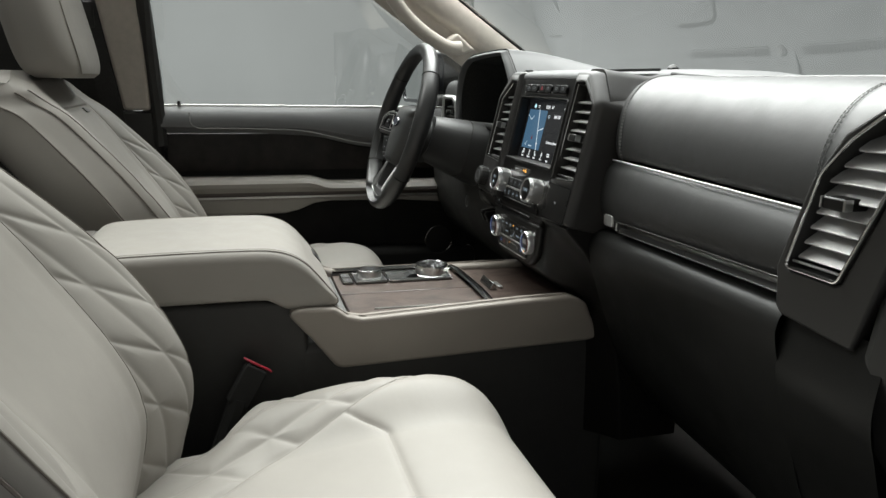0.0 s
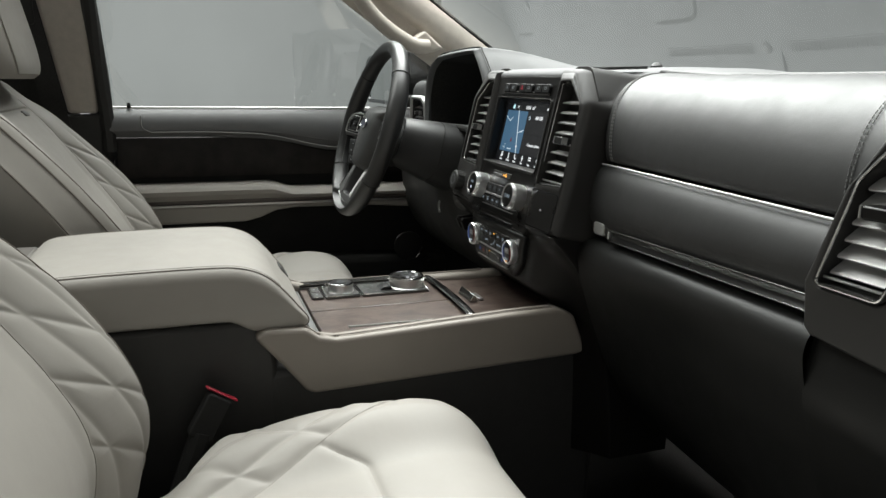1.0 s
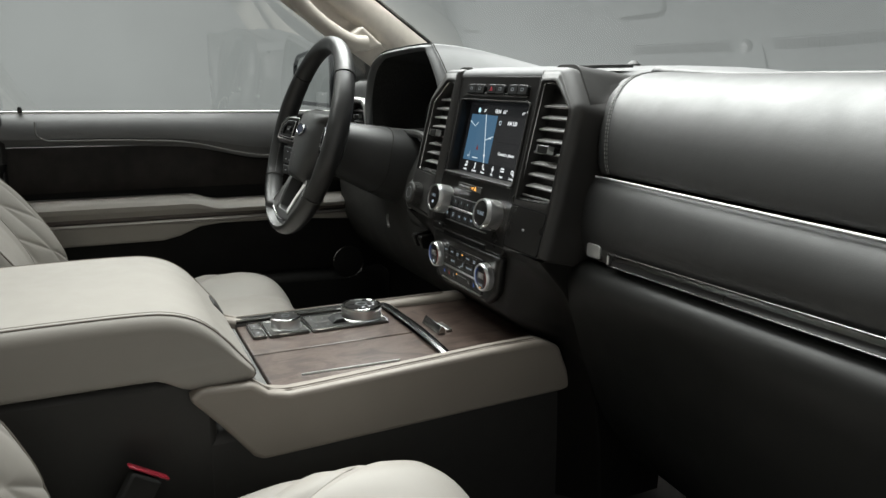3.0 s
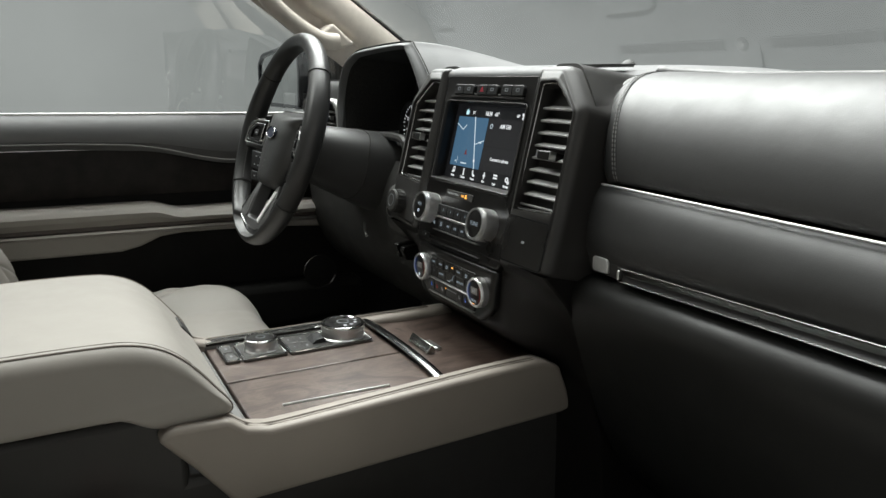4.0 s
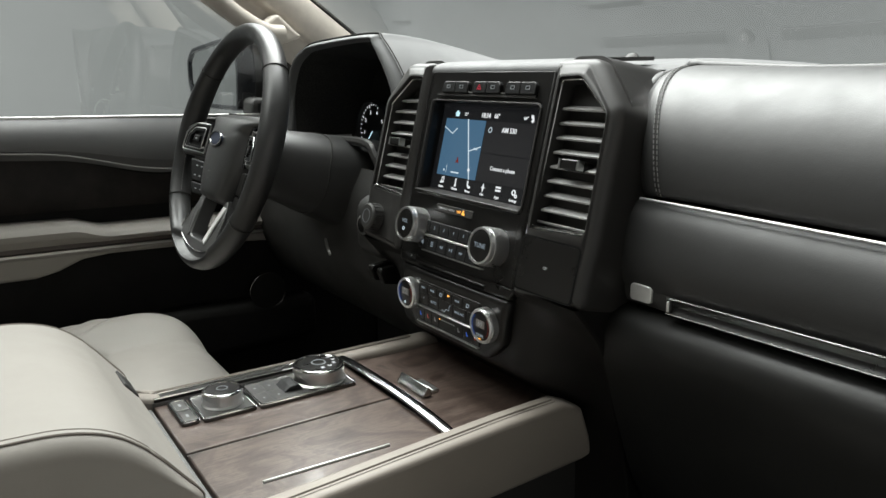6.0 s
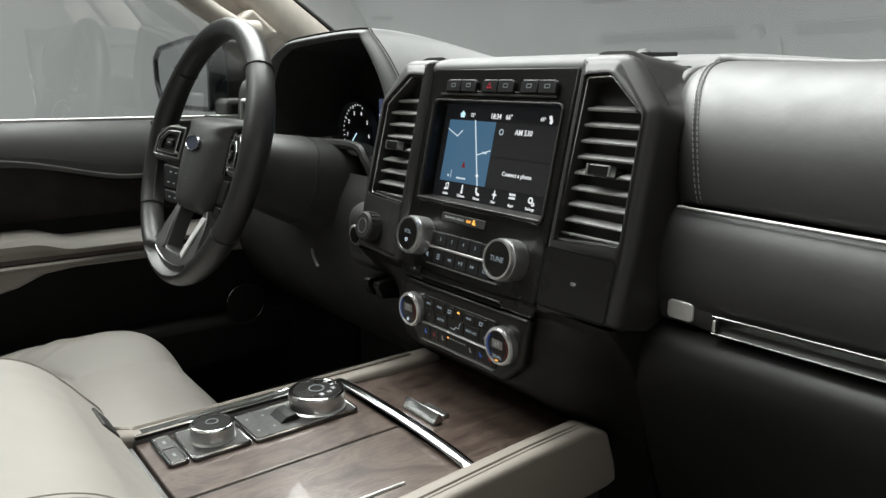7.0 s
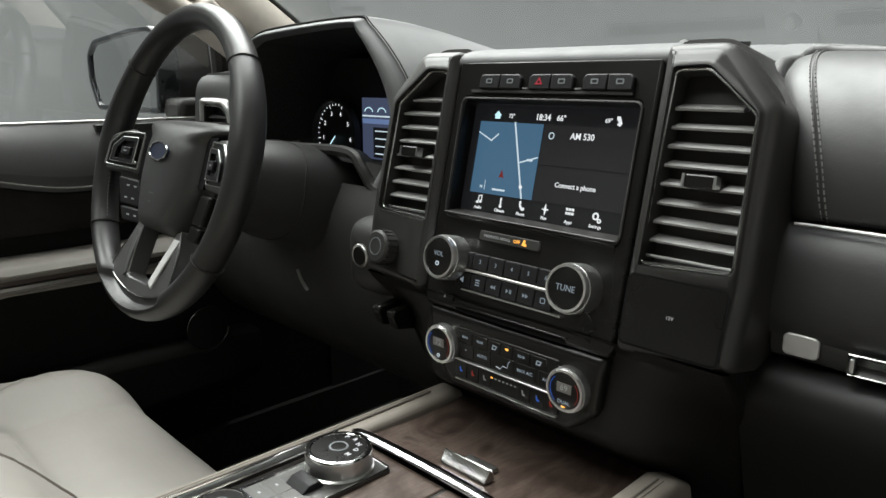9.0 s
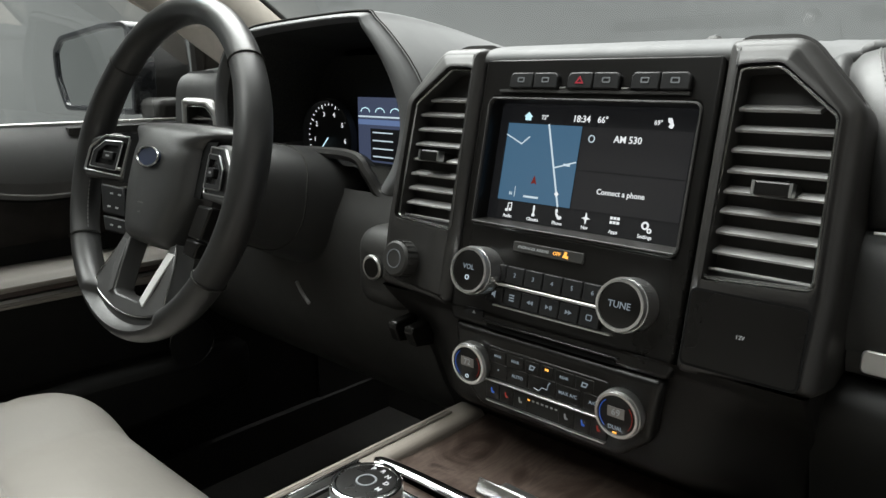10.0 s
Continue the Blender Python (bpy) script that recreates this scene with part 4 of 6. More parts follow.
for k, (nm, x) in enumerate((("Audio", -0.0665), ("Climate", -0.0385), ("Phone", -0.0125), ("Nav", 0.0150), ("Apps", 0.0420), ("Settings", 0.0700))):
    words("menu_text", nm, 0.0040, on_screen(x, 0.0428), LCD_WHITE, tsc)
    y = 0.0503
    if nm == "Audio":
        ic = join(prism(ring_pts(x - 0.002, y - 0.0025, 0.0014, 10), -0.0138, -0.0131, SC), prism(ring_pts(x + 0.002, y - 0.0018, 0.0014, 10), -0.0138, -0.0131, SC), prism([(x - 0.001, y - 0.0025), (x - 0.0005, y - 0.0025), (x - 0.0005, y + 0.003), (x + 0.0028, y + 0.0035), (x + 0.0028, y - 0.0018), (x + 0.0033, y - 0.0018), (x + 0.0033, y + 0.0045), (x - 0.001, y + 0.0038)], -0.0138, -0.0131, SC))
    elif nm == "Climate":
        ic = join(prism(rounded(x - 0.0007, x + 0.0007, y - 0.003, y + 0.0045, 0.0006), -0.0138, -0.0131, SC), prism(ring_pts(x, y - 0.0035, 0.0015, 10), -0.0138, -0.0131, SC))
    elif nm == "Phone":
        ic = prism([(x - 0.0032, y + 0.004), (x - 0.0015, y + 0.0042), (x - 0.001, y + 0.0018), (x - 0.0018, y + 0.001), (x + 0.001, y - 0.002), (x + 0.0022, y - 0.0012), (x + 0.0036, y - 0.0022), (x + 0.0026, y - 0.0042), (x, y - 0.004), (x - 0.0028, y - 0.0005)], -0.0138, -0.0131, SC)
    elif nm == "Nav":
        ic = prism([(x, y + 0.0048), (x + 0.001, y + 0.001), (x + 0.004, y), (x + 0.001, y - 0.001), (x, y - 0.0048), (x - 0.001, y - 0.001), (x - 0.004, y), (x - 0.001, y + 0.001)], -0.0138, -0.0131, SC)
    elif nm == "Apps":
        ic = join(*[box(x - 0.0042 + 0.0031 * i, x - 0.0020 + 0.0031 * i, y - 0.0012 + 0.0034 * j, y + 0.0010 + 0.0034 * j, -0.0138, -0.0131, SC) for i in range(3) for j in range(2)])
    else:
        ic = join(prism(ring_pts(x - 0.001, y + 0.001, 0.0032, 12), -0.0138, -0.0131, SC, [ring_pts(x - 0.001, y + 0.001, 0.0018, 12)]), prism(ring_pts(x + 0.003, y - 0.0025, 0.002, 10), -0.0138, -0.0131, SC, [ring_pts(x + 0.003, y - 0.0025, 0.001, 10)]))
    part("menu_icon", ic, LCD_WHITE, tsc, smooth=False)

vent(S, vent_r, 8, (0.152, 0.086), "tall dark air vent with grey slats and bright rim", low=0.146, reach=0.797)
vent(S, vent_l, 8, (-0.152, 0.086), "tall dark air vent with grey slats and bright rim", low=0.146, reach=0.797)


def glyph(x, y, w, h, mat, parent, d, name="key_mark"):
    return part(name, box(x - w / 2, x + w / 2, y - h / 2, y + h / 2, d, d + 0.0004, S), mat, parent, smooth=False)


def glyph2(x, y, w, h, mat, parent, d, name="key_mark"):
    return part(name, box(x - w / 2, x + w / 2, y - h / 2, y + h / 2, d, d + 0.0004, S2), mat, parent, smooth=False)


# six keys over the screen, in three pairs
for x0, x1, mats in ((-0.0735, -0.0255, (PRINT, PRINT)), (-0.0166, 0.0296, (RED, PRINT)), (0.0388, 0.0850, (PRINT, PRINT))):
    mid = (x0 + x1) / 2
    for a, b, mt in ((x0, mid - 0.0003, mats[0]), (mid + 0.0003, x1, mats[1])):
        if a == x0:
            lo = [(a, 0.1495), (b, 0.1495), (b, 0.1625), (a + 0.003, 0.1625), (a, 0.1595)]
        else:
            lo = [(a, 0.1495), (b, 0.1495), (b, 0.1595), (b - 0.003, 0.1625), (a, 0.1625)]
        k = part("key", prism(lo, 0.002, 0.0085, S), KEY_MAT, stack, bevel=0.0012)
        c = (a + b) / 2
        if mt is RED:
            part("key_mark", prism([(c - 0.004, 0.1535), (c + 0.004, 0.1535), (c, 0.1595)], 0.0085, 0.0089, S, [[(c - 0.002, 0.1547), (c + 0.002, 0.1547), (c, 0.1575)]]), RED, k, "red warning triangle")
        else:
            part("key_mark", prism(rounded(c - 0.0035, c + 0.0035, 0.1542, 0.1585, 0.001), 0.0085, 0.0089, S, [rounded(c - 0.0024, c + 0.0024, 0.1552, 0.1575, 0.0006)]), DIM_PRINT, k)
for x in (-0.0210, 0.0342):
    part("key_divider", box(x - 0.0030, x + 0.0030, 0.1500, 0.1512, 0.003, 0.0070, S), SATIN, stack, "small bright divider between the keys")
part("key_ledge", box(-0.084, 0.085, 0.1465, 0.1490, 0.003, 0.0065, S), BLACK, stack)

# passenger airbag light
ind = part("airbag_indicator", prism(rounded(-0.046, 0.022, 0.0145, 0.0235, 0.002), 0.003, 0.0058, S), BLACK, stack, "small dark indicator strip", bevel=0.0008)
words("indicator_text", "PASSENGER AIRBAG", 0.0034, S @ Matrix.Translation((-0.0255, 0.0190, 0.0060)), PRINT, ind)
words("indicator_text", "OFF", 0.0042, S @ Matrix.Translation((-0.0025, 0.0190, 0.0060)), LCD_AMBER, ind)
part("indicator_mark", prism([(0.003, 0.0172), (0.008, 0.0165), (0.0085, 0.0185), (0.0062, 0.0195), (0.0072, 0.0215), (0.005, 0.0222), (0.0042, 0.0198)], 0.0058, 0.0063, S), LCD_AMBER, ind)


# rotary knobs
def knob(x, y, r, height, base, ring_mat, text, label, plane=S):
    m = plane @ Matrix.Translation((x, y, 0))
    k = part("rotary_knob", lathe([(r * 1.02, base), (r * 1.02, base + height * 0.5), (r, base + height * 0.86), (r * 0.965, base + height), (r * 0.86, base + height), (r * 0.845, base + height - 0.0015), (0.0005, base + height - 0.0015)], m, 64), ring_mat, stack, label)
    part("knob_face", lathe([(r * 0.85, base + height - 0.0022), (r * 0.85, base + height - 0.0010), (r * 0.8, base + height - 0.0006), (0.0005, base + height - 0.0005)], m, 48), PIANO, k, "black glossy knob face")
    n = 60
    bms = []
    for i in range(n):
        a = 2 * math.pi * i / n
        q = m @ Euler((0, 0, a)).to_matrix().to_4x4()
        bms.append(box(r * 0.99, r * 1.035, -0.0006, 0.0006, base + height * 0.12, base + height * 0.80, q))
    part("knurling", join(*bms), ring_mat, k, smooth=False)
    for dy, size, t in text:
        words("knob_text", t, size, m @ Matrix.Translation((0, dy, base + height - 0.0003)), KEY_GLOW, k)
    return k, m, base + height


kv, mv, hv = knob(-0.0730, -0.007, 0.0200, 0.024, 0.003, BRIGHT, ((0.003, 0.0062, "VOL"),), "satin silver volume knob")
part("power_mark", prism(ring_pts(-0.0730, -0.0128, 0.0021, 16), hv - 0.0004, hv + 0.0001, S, [ring_pts(-0.0730, -0.0128, 0.0014, 16)]), LCD_ROAD, kv, smooth=False)
knob(0.0685, -0.007, 0.0195, 0.024, 0.003, BRIGHT, ((0.0, 0.0070, "TUNE"),), "satin silver tuning knob")
for x, digits in ((-0.0745, "72"), (0.0700, "69")):
    k, m, h = knob(x, -0.088, 0.0182, 0.012, 0.002, BRIGHT, ((-0.010, 0.0046, "DUAL"),) if x > 0 else (), "satin silver temperature knob", S2)
    part("small_display", box(x - 0.0070, x + 0.0070, -0.0895, -0.0815, h - 0.0004, h + 0.0001, S2), plain("dim_lcd", (0.16, 0.15, 0.14), 0.3), k, smooth=False)
    words("display_text", digits, 0.0075, m @ Matrix.Translation((0, 0.0025, h + 0.0003)), PRINT, k)
    for a0, a1, mt in ((130, 230, LCD_BLUE), (-40, 40, LCD_RED)):
        arc = [(x + 0.0135 * math.cos(radians(a0 + (a1 - a0) * i / 10)), -0.088 + 0.0135 * math.sin(radians(a0 + (a1 - a0) * i / 10)), h) for i in range(11)]
        part("temperature_arc", tube([S2 @ Vector(q) for q in arc], 0.00032 if mt is LCD_BLUE else 0.00024, 5), mt, k)
    if x > 0:
        glyph2(x, -0.1015, 0.0035, 0.0012, LCD_AMBER, k, h, "lamp")
    else:
        part("power_mark", prism(ring_pts(x, -0.0985, 0.0018, 14), h, h + 0.0004, S2, [ring_pts(x, -0.0985, 0.0012, 14)]), LCD_ROAD, k, smooth=False)

# radio keys
for i in range(6):
    x = -0.0560 + 0.0184 * i
    k = part("preset_key", box(x - 0.0089, x + 0.0089, -0.0125, 0.0020, 0.002, 0.0085, S), KEY_MAT, stack, bevel=0.001)
    words("key_text", str(i + 1), 0.0050, S @ Matrix.Translation((x, -0.005, 0.0087)), KEY_GLOW, k)
    k = part("audio_key", box(x - 0.0089, x + 0.0089, -0.0315, -0.0168, 0.002, 0.0080, S), KEY_MAT, stack, bevel=0.001)
    y = -0.0240
    if i == 0:
        mark = prism([(x - 0.0025, y - 0.0012), (x - 0.001, y - 0.0012), (x + 0.0012, y - 0.003), (x + 0.0012, y + 0.003), (x - 0.001, y + 0.0012), (x - 0.0025, y + 0.0012)], 0.0080, 0.0084, S)
    elif i == 1:
        mark = join(*[box(x - 0.0025, x + 0.0025, y - 0.0026 + 0.0022 * q, y - 0.0014 + 0.0022 * q, 0.0080, 0.0084, S) for q in range(3)])
    elif i in (2, 4):
        f = 1 if i == 4 else -1
        mark = join(*[prism([(x + f * (-0.003 + 0.003 * q), y - 0.0018), (x + f * 0.003 * q, y), (x + f * (-0.003 + 0.003 * q), y + 0.0018)], 0.0080, 0.0084, S) for q in range(2)])
    elif i == 3:
        mark = join(prism([(x - 0.003, y - 0.0018), (x - 0.0002, y), (x - 0.003, y + 0.0018)], 0.0080, 0.0084, S), box(x + 0.0008, x + 0.0015, y - 0.0018, y + 0.0018, 0.0080, 0.0084, S), box(x + 0.0022, x + 0.0029, y - 0.0018, y + 0.0018, 0.0080, 0.0084, S))
    else:
        mark = prism(rounded(x - 0.0026, x + 0.0026, y - 0.0024, y + 0.0024, 0.001), 0.0080, 0.0084, S, [rounded(x - 0.0018, x + 0.0018, y - 0.0016, y + 0.0016, 0.0006)])
    part("key_mark", mark, KEY_GLOW, k, smooth=False)
part("bright_line", box(-0.062, 0.062, -0.0160, -0.0136, 0.003, 0.0095, S), SATIN, stack, "thin satin silver line", bevel=0.0006)
part("bright_line", box(-0.056, 0.056, -0.0336, -0.0324, 0.003, 0.0085, S), SATIN, stack, "thin satin silver line")
# disc slot
part("disc_slot", prism(rounded(-0.062, 0.062, -0.0545, -0.0500, 0.002), 0.0036, 0.0046, S), GAP, stack, "narrow black disc slot")
part("slot_lip", box(-0.064, 0.064, -0.0497, -0.0480, 0.003, 0.0075, S), PIANO, stack, bevel=0.0006)
part("eject_key", prism(rounded(-0.086, -0.066, -0.0475, -0.0405, 0.0015), 0.003, 0.0062, S), KEY_MAT, stack)
part("eject_mark", prism([(-0.0778, -0.0450), (-0.0742, -0.0450), (-0.076, -0.0422)], 0.0062, 0.0066, S), PRINT, stack, smooth=False)

# climate keys
cl = part("climate_panel", prism(rounded(-0.058, 0.058, -0.118, -0.068, 0.002), 0.002, 0.0055, S2), PIANO, stack, "black glossy climate key panel", bevel=0.001)
for i, (w, t) in enumerate(((0.017, "MAX"), (0.017, "REAR"), (0.014, ""), (0.012, ""), (0.018, "REAR"), (0.017, ""))):
    x = (-0.047, -0.0285, -0.0115, 0.003, 0.0195, 0.038)[i]
    k = part("climate_key", box(x - w / 2 + 0.0004, x + w / 2 - 0.0004, -0.0810, -0.0705, 0.004, 0.0062, S2), PIANO, cl, bevel=0.0004)
    if t:
        words("key_text", t, 0.0034, S2 @ Matrix.Translation((x, -0.0755, 0.0064)), KEY_GLOW, k)
    elif i != 3:
        part("key_mark", prism([(x - 0.003, -0.078), (x + 0.0015, -0.078), (x + 0.0035, -0.074), (x - 0.002, -0.0735)], 0.0061, 0.0065, S2, [[(x - 0.0015, -0.0768), (x + 0.001, -0.0768), (x + 0.002, -0.0750), (x - 0.001, -0.0747)]]), KEY_GLOW, k, smooth=False)
    else:
        glyph2(x, -0.0735, 0.0035, 0.0018, LCD_AMBER, k, 0.0061, "lamp")
for x, w, t in ((-0.046, 0.018, "*"), (-0.026, 0.020, "AUTO"), (0.0235, 0.022, "MAX A/C"), (0.046, 0.016, "A/C")):
    k = part("climate_key", box(x - w / 2, x + w / 2, -0.0955, -0.0820, 0.004, 0.0062, S2), PIANO, cl, bevel=0.0004)
    words("key_text", t, 0.0042, S2 @ Matrix.Translation((x, -0.0885, 0.0064)), KEY_GLOW, k)
fk = part("airflow_key", box(-0.0145, 0.011, -0.0955, -0.0820, 0.004, 0.0062, S2), PIANO, cl, bevel=0.0004)
part("airflow_mark", tube([S2 @ Vector((a, b, 0.0064)) for a, b in ((-0.009, -0.0925), (-0.004, -0.0935), (-0.001, -0.090), (0.004, -0.0905), (0.005, -0.0855), (0.007, -0.0835))], 0.0005, 4), KEY_GLOW, fk)
part("bright_line", box(-0.060, 0.060, -0.0986, -0.0970, 0.003, 0.0090, S2), SATIN, stack, "thin satin silver line", bevel=0.0005)
part("bright_line", box(-0.058, 0.058, -0.1180, -0.1168, 0.003, 0.0080, S2), SATIN, stack, "thin satin silver line")
for x, mt in ((-0.052, LCD_BLUE), (-0.037, LCD_RED), (-0.0225, PRINT), (0.0225, PRINT), (0.038, LCD_BLUE), (0.052, LCD_RED)):
    k = part("seat_heat_key", box(x - 0.007, x + 0.007, -0.1155, -0.1000, 0.004, 0.0062, S2), PIANO, cl, bevel=0.0004)
    part("key_mark", prism([(x - 0.0017, -0.1056), (x - 0.0004, -0.1053), (x + 0.0001, -0.1083), (x + 0.0019, -0.1087), (x + 0.0019, -0.1100), (x - 0.0010, -0.1100)], 0.0061, 0.0065, S2), mt, k, smooth=False)
for i in range(7):
    glyph2(-0.014 + 0.0045 * i, -0.1050, 0.0022, 0.0014, LCD_AMBER if i == 0 else PRINT, cl, 0.0057, "fan_lamp")

# pocket door with power outlet, and the drive mode knob opposite
pk = part("outlet_door", prism(rounded(0.1125, 0.1870, -0.0370, 0.0135, 0.004), 0.006, 0.0106, S), PIANO, stack, "plain dark flap over the power outlet")
words("outlet_text", "12V", 0.0038, S @ Matrix.Translation((0.149, -0.012, 0.0109)), PRINT, pk)
part("flap_gap", prism(rounded(0.1108, 0.1887, -0.0387, 0.0152, 0.005), 0.0098, 0.0103, S), GAP, stack)
mk = S @ Matrix.Translation((-0.163, -0.012, -0.006))
dk = part("drive_mode_knob", lathe([(0.0200, 0.010), (0.0200, 0.014), (0.0170, 0.016), (0.0165, 0.030), (0.0145, 0.032), (0.0005, 0.032)], mk, 48), BLACK, stack, "black drive mode knob")
part("knob_mark", prism(ring_pts(0, 0, 0.009, 24), 0.032, 0.0325, mk, [ring_pts(0, 0, 0.008, 24)]), DIM_PRINT, dk, smooth=False)
part("knob_cap", join(*[box(0.0160, 0.0176, -0.0014, 0.0014, 0.017, 0.029, mk @ Euler((0, 0, 2 * math.pi * i / 20)).to_matrix().to_4x4()) for i in range(20)]), BLACK, dk)
pod = part("start_pod", box(-0.262, -0.185, 0.452, 0.56, 1.196, 1.282), BLACK, stack, "rounded dark pod beside the column", bevel=0.024, segs=5)
SB = Matrix.Translation((-0.226, 0.4515, 1.243)) @ Euler((radians(90), 0, 0)).to_matrix().to_4x4()
part("start_button", lathe([(0.0125, -0.004), (0.0135, 0.002), (0.012, 0.0035), (0.0105, 0.003), (0.0005, 0.0028)], SB, 36), SATIN, pod, "round start button with satin ring")
part("button_face", lathe([(0.0104, 0.0025), (0.0100, 0.0036), (0.0005, 0.0040)], SB, 24), PIANO, pod, "dark button face")

# ---- passenger end vent ----
EV = Matrix(((1, 0, 0, 0), (0, 0, -1, 0.4455), (0, 1, 0, 0), (0, 0, 0, 1)))
pv = [(0.614, 1.289), (0.668, 1.289), (0.703, 1.370), (0.712, 1.418), (0.692, 1.420), (0.665, 1.400), (0.640, 1.371)]
pv = soften(pv, 0.004)
part("vent_surround", prism([(0.600, 1.286), (0.605, 1.250), (0.612, 1.244), (0.690, 1.238), (0.738, 1.40), (0.738, 1.436), (0.70, 1.434), (0.655, 1.405), (0.627, 1.364)], -0.085, 0.004, EV, [offset(pv, 0.0032)]), GRAPHITE, dash, "graphite surround of the passenger vent", bevel=0.006, segs=3)
vent(EV, pv, 8, (0.660, 1.350), "tall passenger air vent with grey slats and bright rim", CHROME, 33, SLAT_LIT)

# ---- driver end vent ----
D = Matrix.Translation((-0.652, 0.515, 1.362)) @ Euler((0, 0, radians(14))).to_matrix().to_4x4() @ AXZ @ Matrix.Diagonal((0.86, 0.86, 1, 1))
dv = [(-0.034, -0.030), (0.030, -0.030), (0.022, 0.020), (0.010, 0.032), (-0.030, 0.034)]
part("vent_surround", prism([(-0.044, -0.040), (0.044, -0.040), (0.034, 0.030), (0.018, 0.046), (-0.040, 0.048)], -0.06, 0.010, D, [offset(dv, 0.0032)]), SILVER_PAINT, dash, "satin silver vent surround", bevel=0.006, segs=3)
vent(D, dv, 4, (0.0, 0.0), "small driver air vent with grey slats")

# ---- instrument cluster ----
ic = thing("instrument_cluster", (-0.43, 0.60, 1.30), "deep hooded instrument cluster with lit gauge and display", "instrument cluster")
inner = curve2([(-0.60, 1.335), (-0.602, 1.405), (-0.577, 1.455), (-0.54, 1.476), (-0.50, 1.484), (-0.335, 1.491), (-0.312, 1.480), (-0.275, 1.432), (-0.259, 1.385), (-0.270, 1.340), (-0.290, 1.312)], 60)
outer = curve2([(-0.632, 1.335), (-0.632, 1.41), (-0.600, 1.468), (-0.555, 1.489), (-0.50, 1.498), (-0.325, 1.503), (-0.290, 1.492), (-0.235, 1.440), (-0.210, 1.385), (-0.222, 1.330), (-0.255, 1.300)], 60)
CY = Matrix(((1, 0, 0, 0), (0, 0, -1, 0.520), (0, 1, 0, 0), (0, 0, 0, 1)))


def hood_fn(u, v):
    k = min(int(u * 60), 59)
    f = u * 60 - k
    ax, az = outer[k][0] + (outer[k + 1][0] - outer[k][0]) * f, outer[k][1] + (outer[k + 1][1] - outer[k][1]) * f
    return Vector((ax + (ax + 0.43) * 0.30 * v, 0.522 + 0.34 * v, az + (1.452 - az) * ease(0.0, 1.0, v) * (1 if az > 1.452 else 0)))


part("hood", sheet(hood_fn, 60, 16), DASH_TOP_SHEEN, ic, "grained hood over the instruments, greyed for sheen")


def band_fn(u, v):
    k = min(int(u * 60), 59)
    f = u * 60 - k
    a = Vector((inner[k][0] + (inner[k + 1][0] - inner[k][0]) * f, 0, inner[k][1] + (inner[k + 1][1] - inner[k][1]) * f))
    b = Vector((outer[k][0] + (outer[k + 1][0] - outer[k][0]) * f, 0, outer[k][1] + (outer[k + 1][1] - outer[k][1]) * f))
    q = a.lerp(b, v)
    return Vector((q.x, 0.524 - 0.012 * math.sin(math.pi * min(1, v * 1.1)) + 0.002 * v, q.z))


part("hood_frame", sheet(band_fn, 60, 8), DASH_TOP_SHEEN, ic, "dark front edge of the hood, greyed for sheen")
part("hood_seam", tube([(x, 0.5245, z) for x, z in outer], 0.0012, 5), CARPET, ic)


def tunnel_fn(u, v):
    k = min(int(u * 60), 59)
    f = u * 60 - k
    a = (inner[k][0] + (inner[k + 1][0] - inner[k][0]) * f, inner[k][1] + (inner[k + 1][1] - inner[k][1]) * f)
    return Vector((a[0] + (-0.43 - a[0]) * 0.10 * v, 0.524 + 0.15 * v, a[1] + (1.38 - a[1]) * 0.12 * v))


part("tunnel", sheet(tunnel_fn, 60, 8), CARPET, ic, "black lining")
part("back_plate", box(-0.60, -0.278, 0.668, 0.68, 1.28, 1.462), CARPET, ic)
part("lower_lip", tube(smooth_line([(-0.60, 0.53, 1.318), (-0.52, 0.52, 1.337), (-0.42, 0.515, 1.343), (-0.33, 0.517, 1.343), (-0.305, 0.517, 1.325), (-0.285, 0.52, 1.302), (-0.24, 0.52, 1.296)], 40), 0.007, 8), GRAPHITE, ic, "graphite lip over the column")
part("lip_web", sheet(lambda u, v: Vector((-0.60 + 0.35 * u, 0.524 + 0.14 * v, 1.33 - 0.015 * v - 0.03 * ease(0.75, 1.0, u))), 20, 4), CARPET, ic)
for gx, gz, size in ((-0.5335, 1.346, 1.2), (-0.325, 1.357, 0.9)):
    G = Matrix(((1, 0, 0, gx), (0, 0, -1, 0.650), (0, 1, 0, gz), (0, 0, 0, 1))) @ Matrix.Diagonal((size, size, 0.9, 1))
    g = part("gauge", lathe([(0.047, 0.0), (0.047, 0.012), (0.044, 0.014), (0.042, 0.004), (0.0005, 0.003)], G, 48), BLACK, ic, "round black gauge with white figures")
    bms = []
    for i in range(29):
        a = radians(225 - 270 * i / 28)
        q = G @ Euler((0, 0, a)).to_matrix().to_4x4()
        bms.append(box(0.036 if i % 4 == 0 else 0.0385, 0.041, -0.0005, 0.0005, 0.0045, 0.0050, q))
    part("scale", join(*bms), LCD_WHITE, g, smooth=False)
    for i in range(8):
        a = radians(225 - 270 * i / 7)
        words("scale_text", str(i), 0.0065 * size, G @ Matrix.Translation((0.029 * math.cos(a), 0.029 * math.sin(a), 0.0048)), LCD_WHITE, g)
    part("needle", tube([G @ Vector((0, 0, 0.008)), G @ Vector((-0.026, -0.026, 0.008))], 0.0009, 5), LCD_ICE, g)
disp = part("display", box(-0.476, -0.370, 0.652, 0.658, 1.300, 1.405), LCD_NAVY, ic, "blue lit information display", smooth=False)
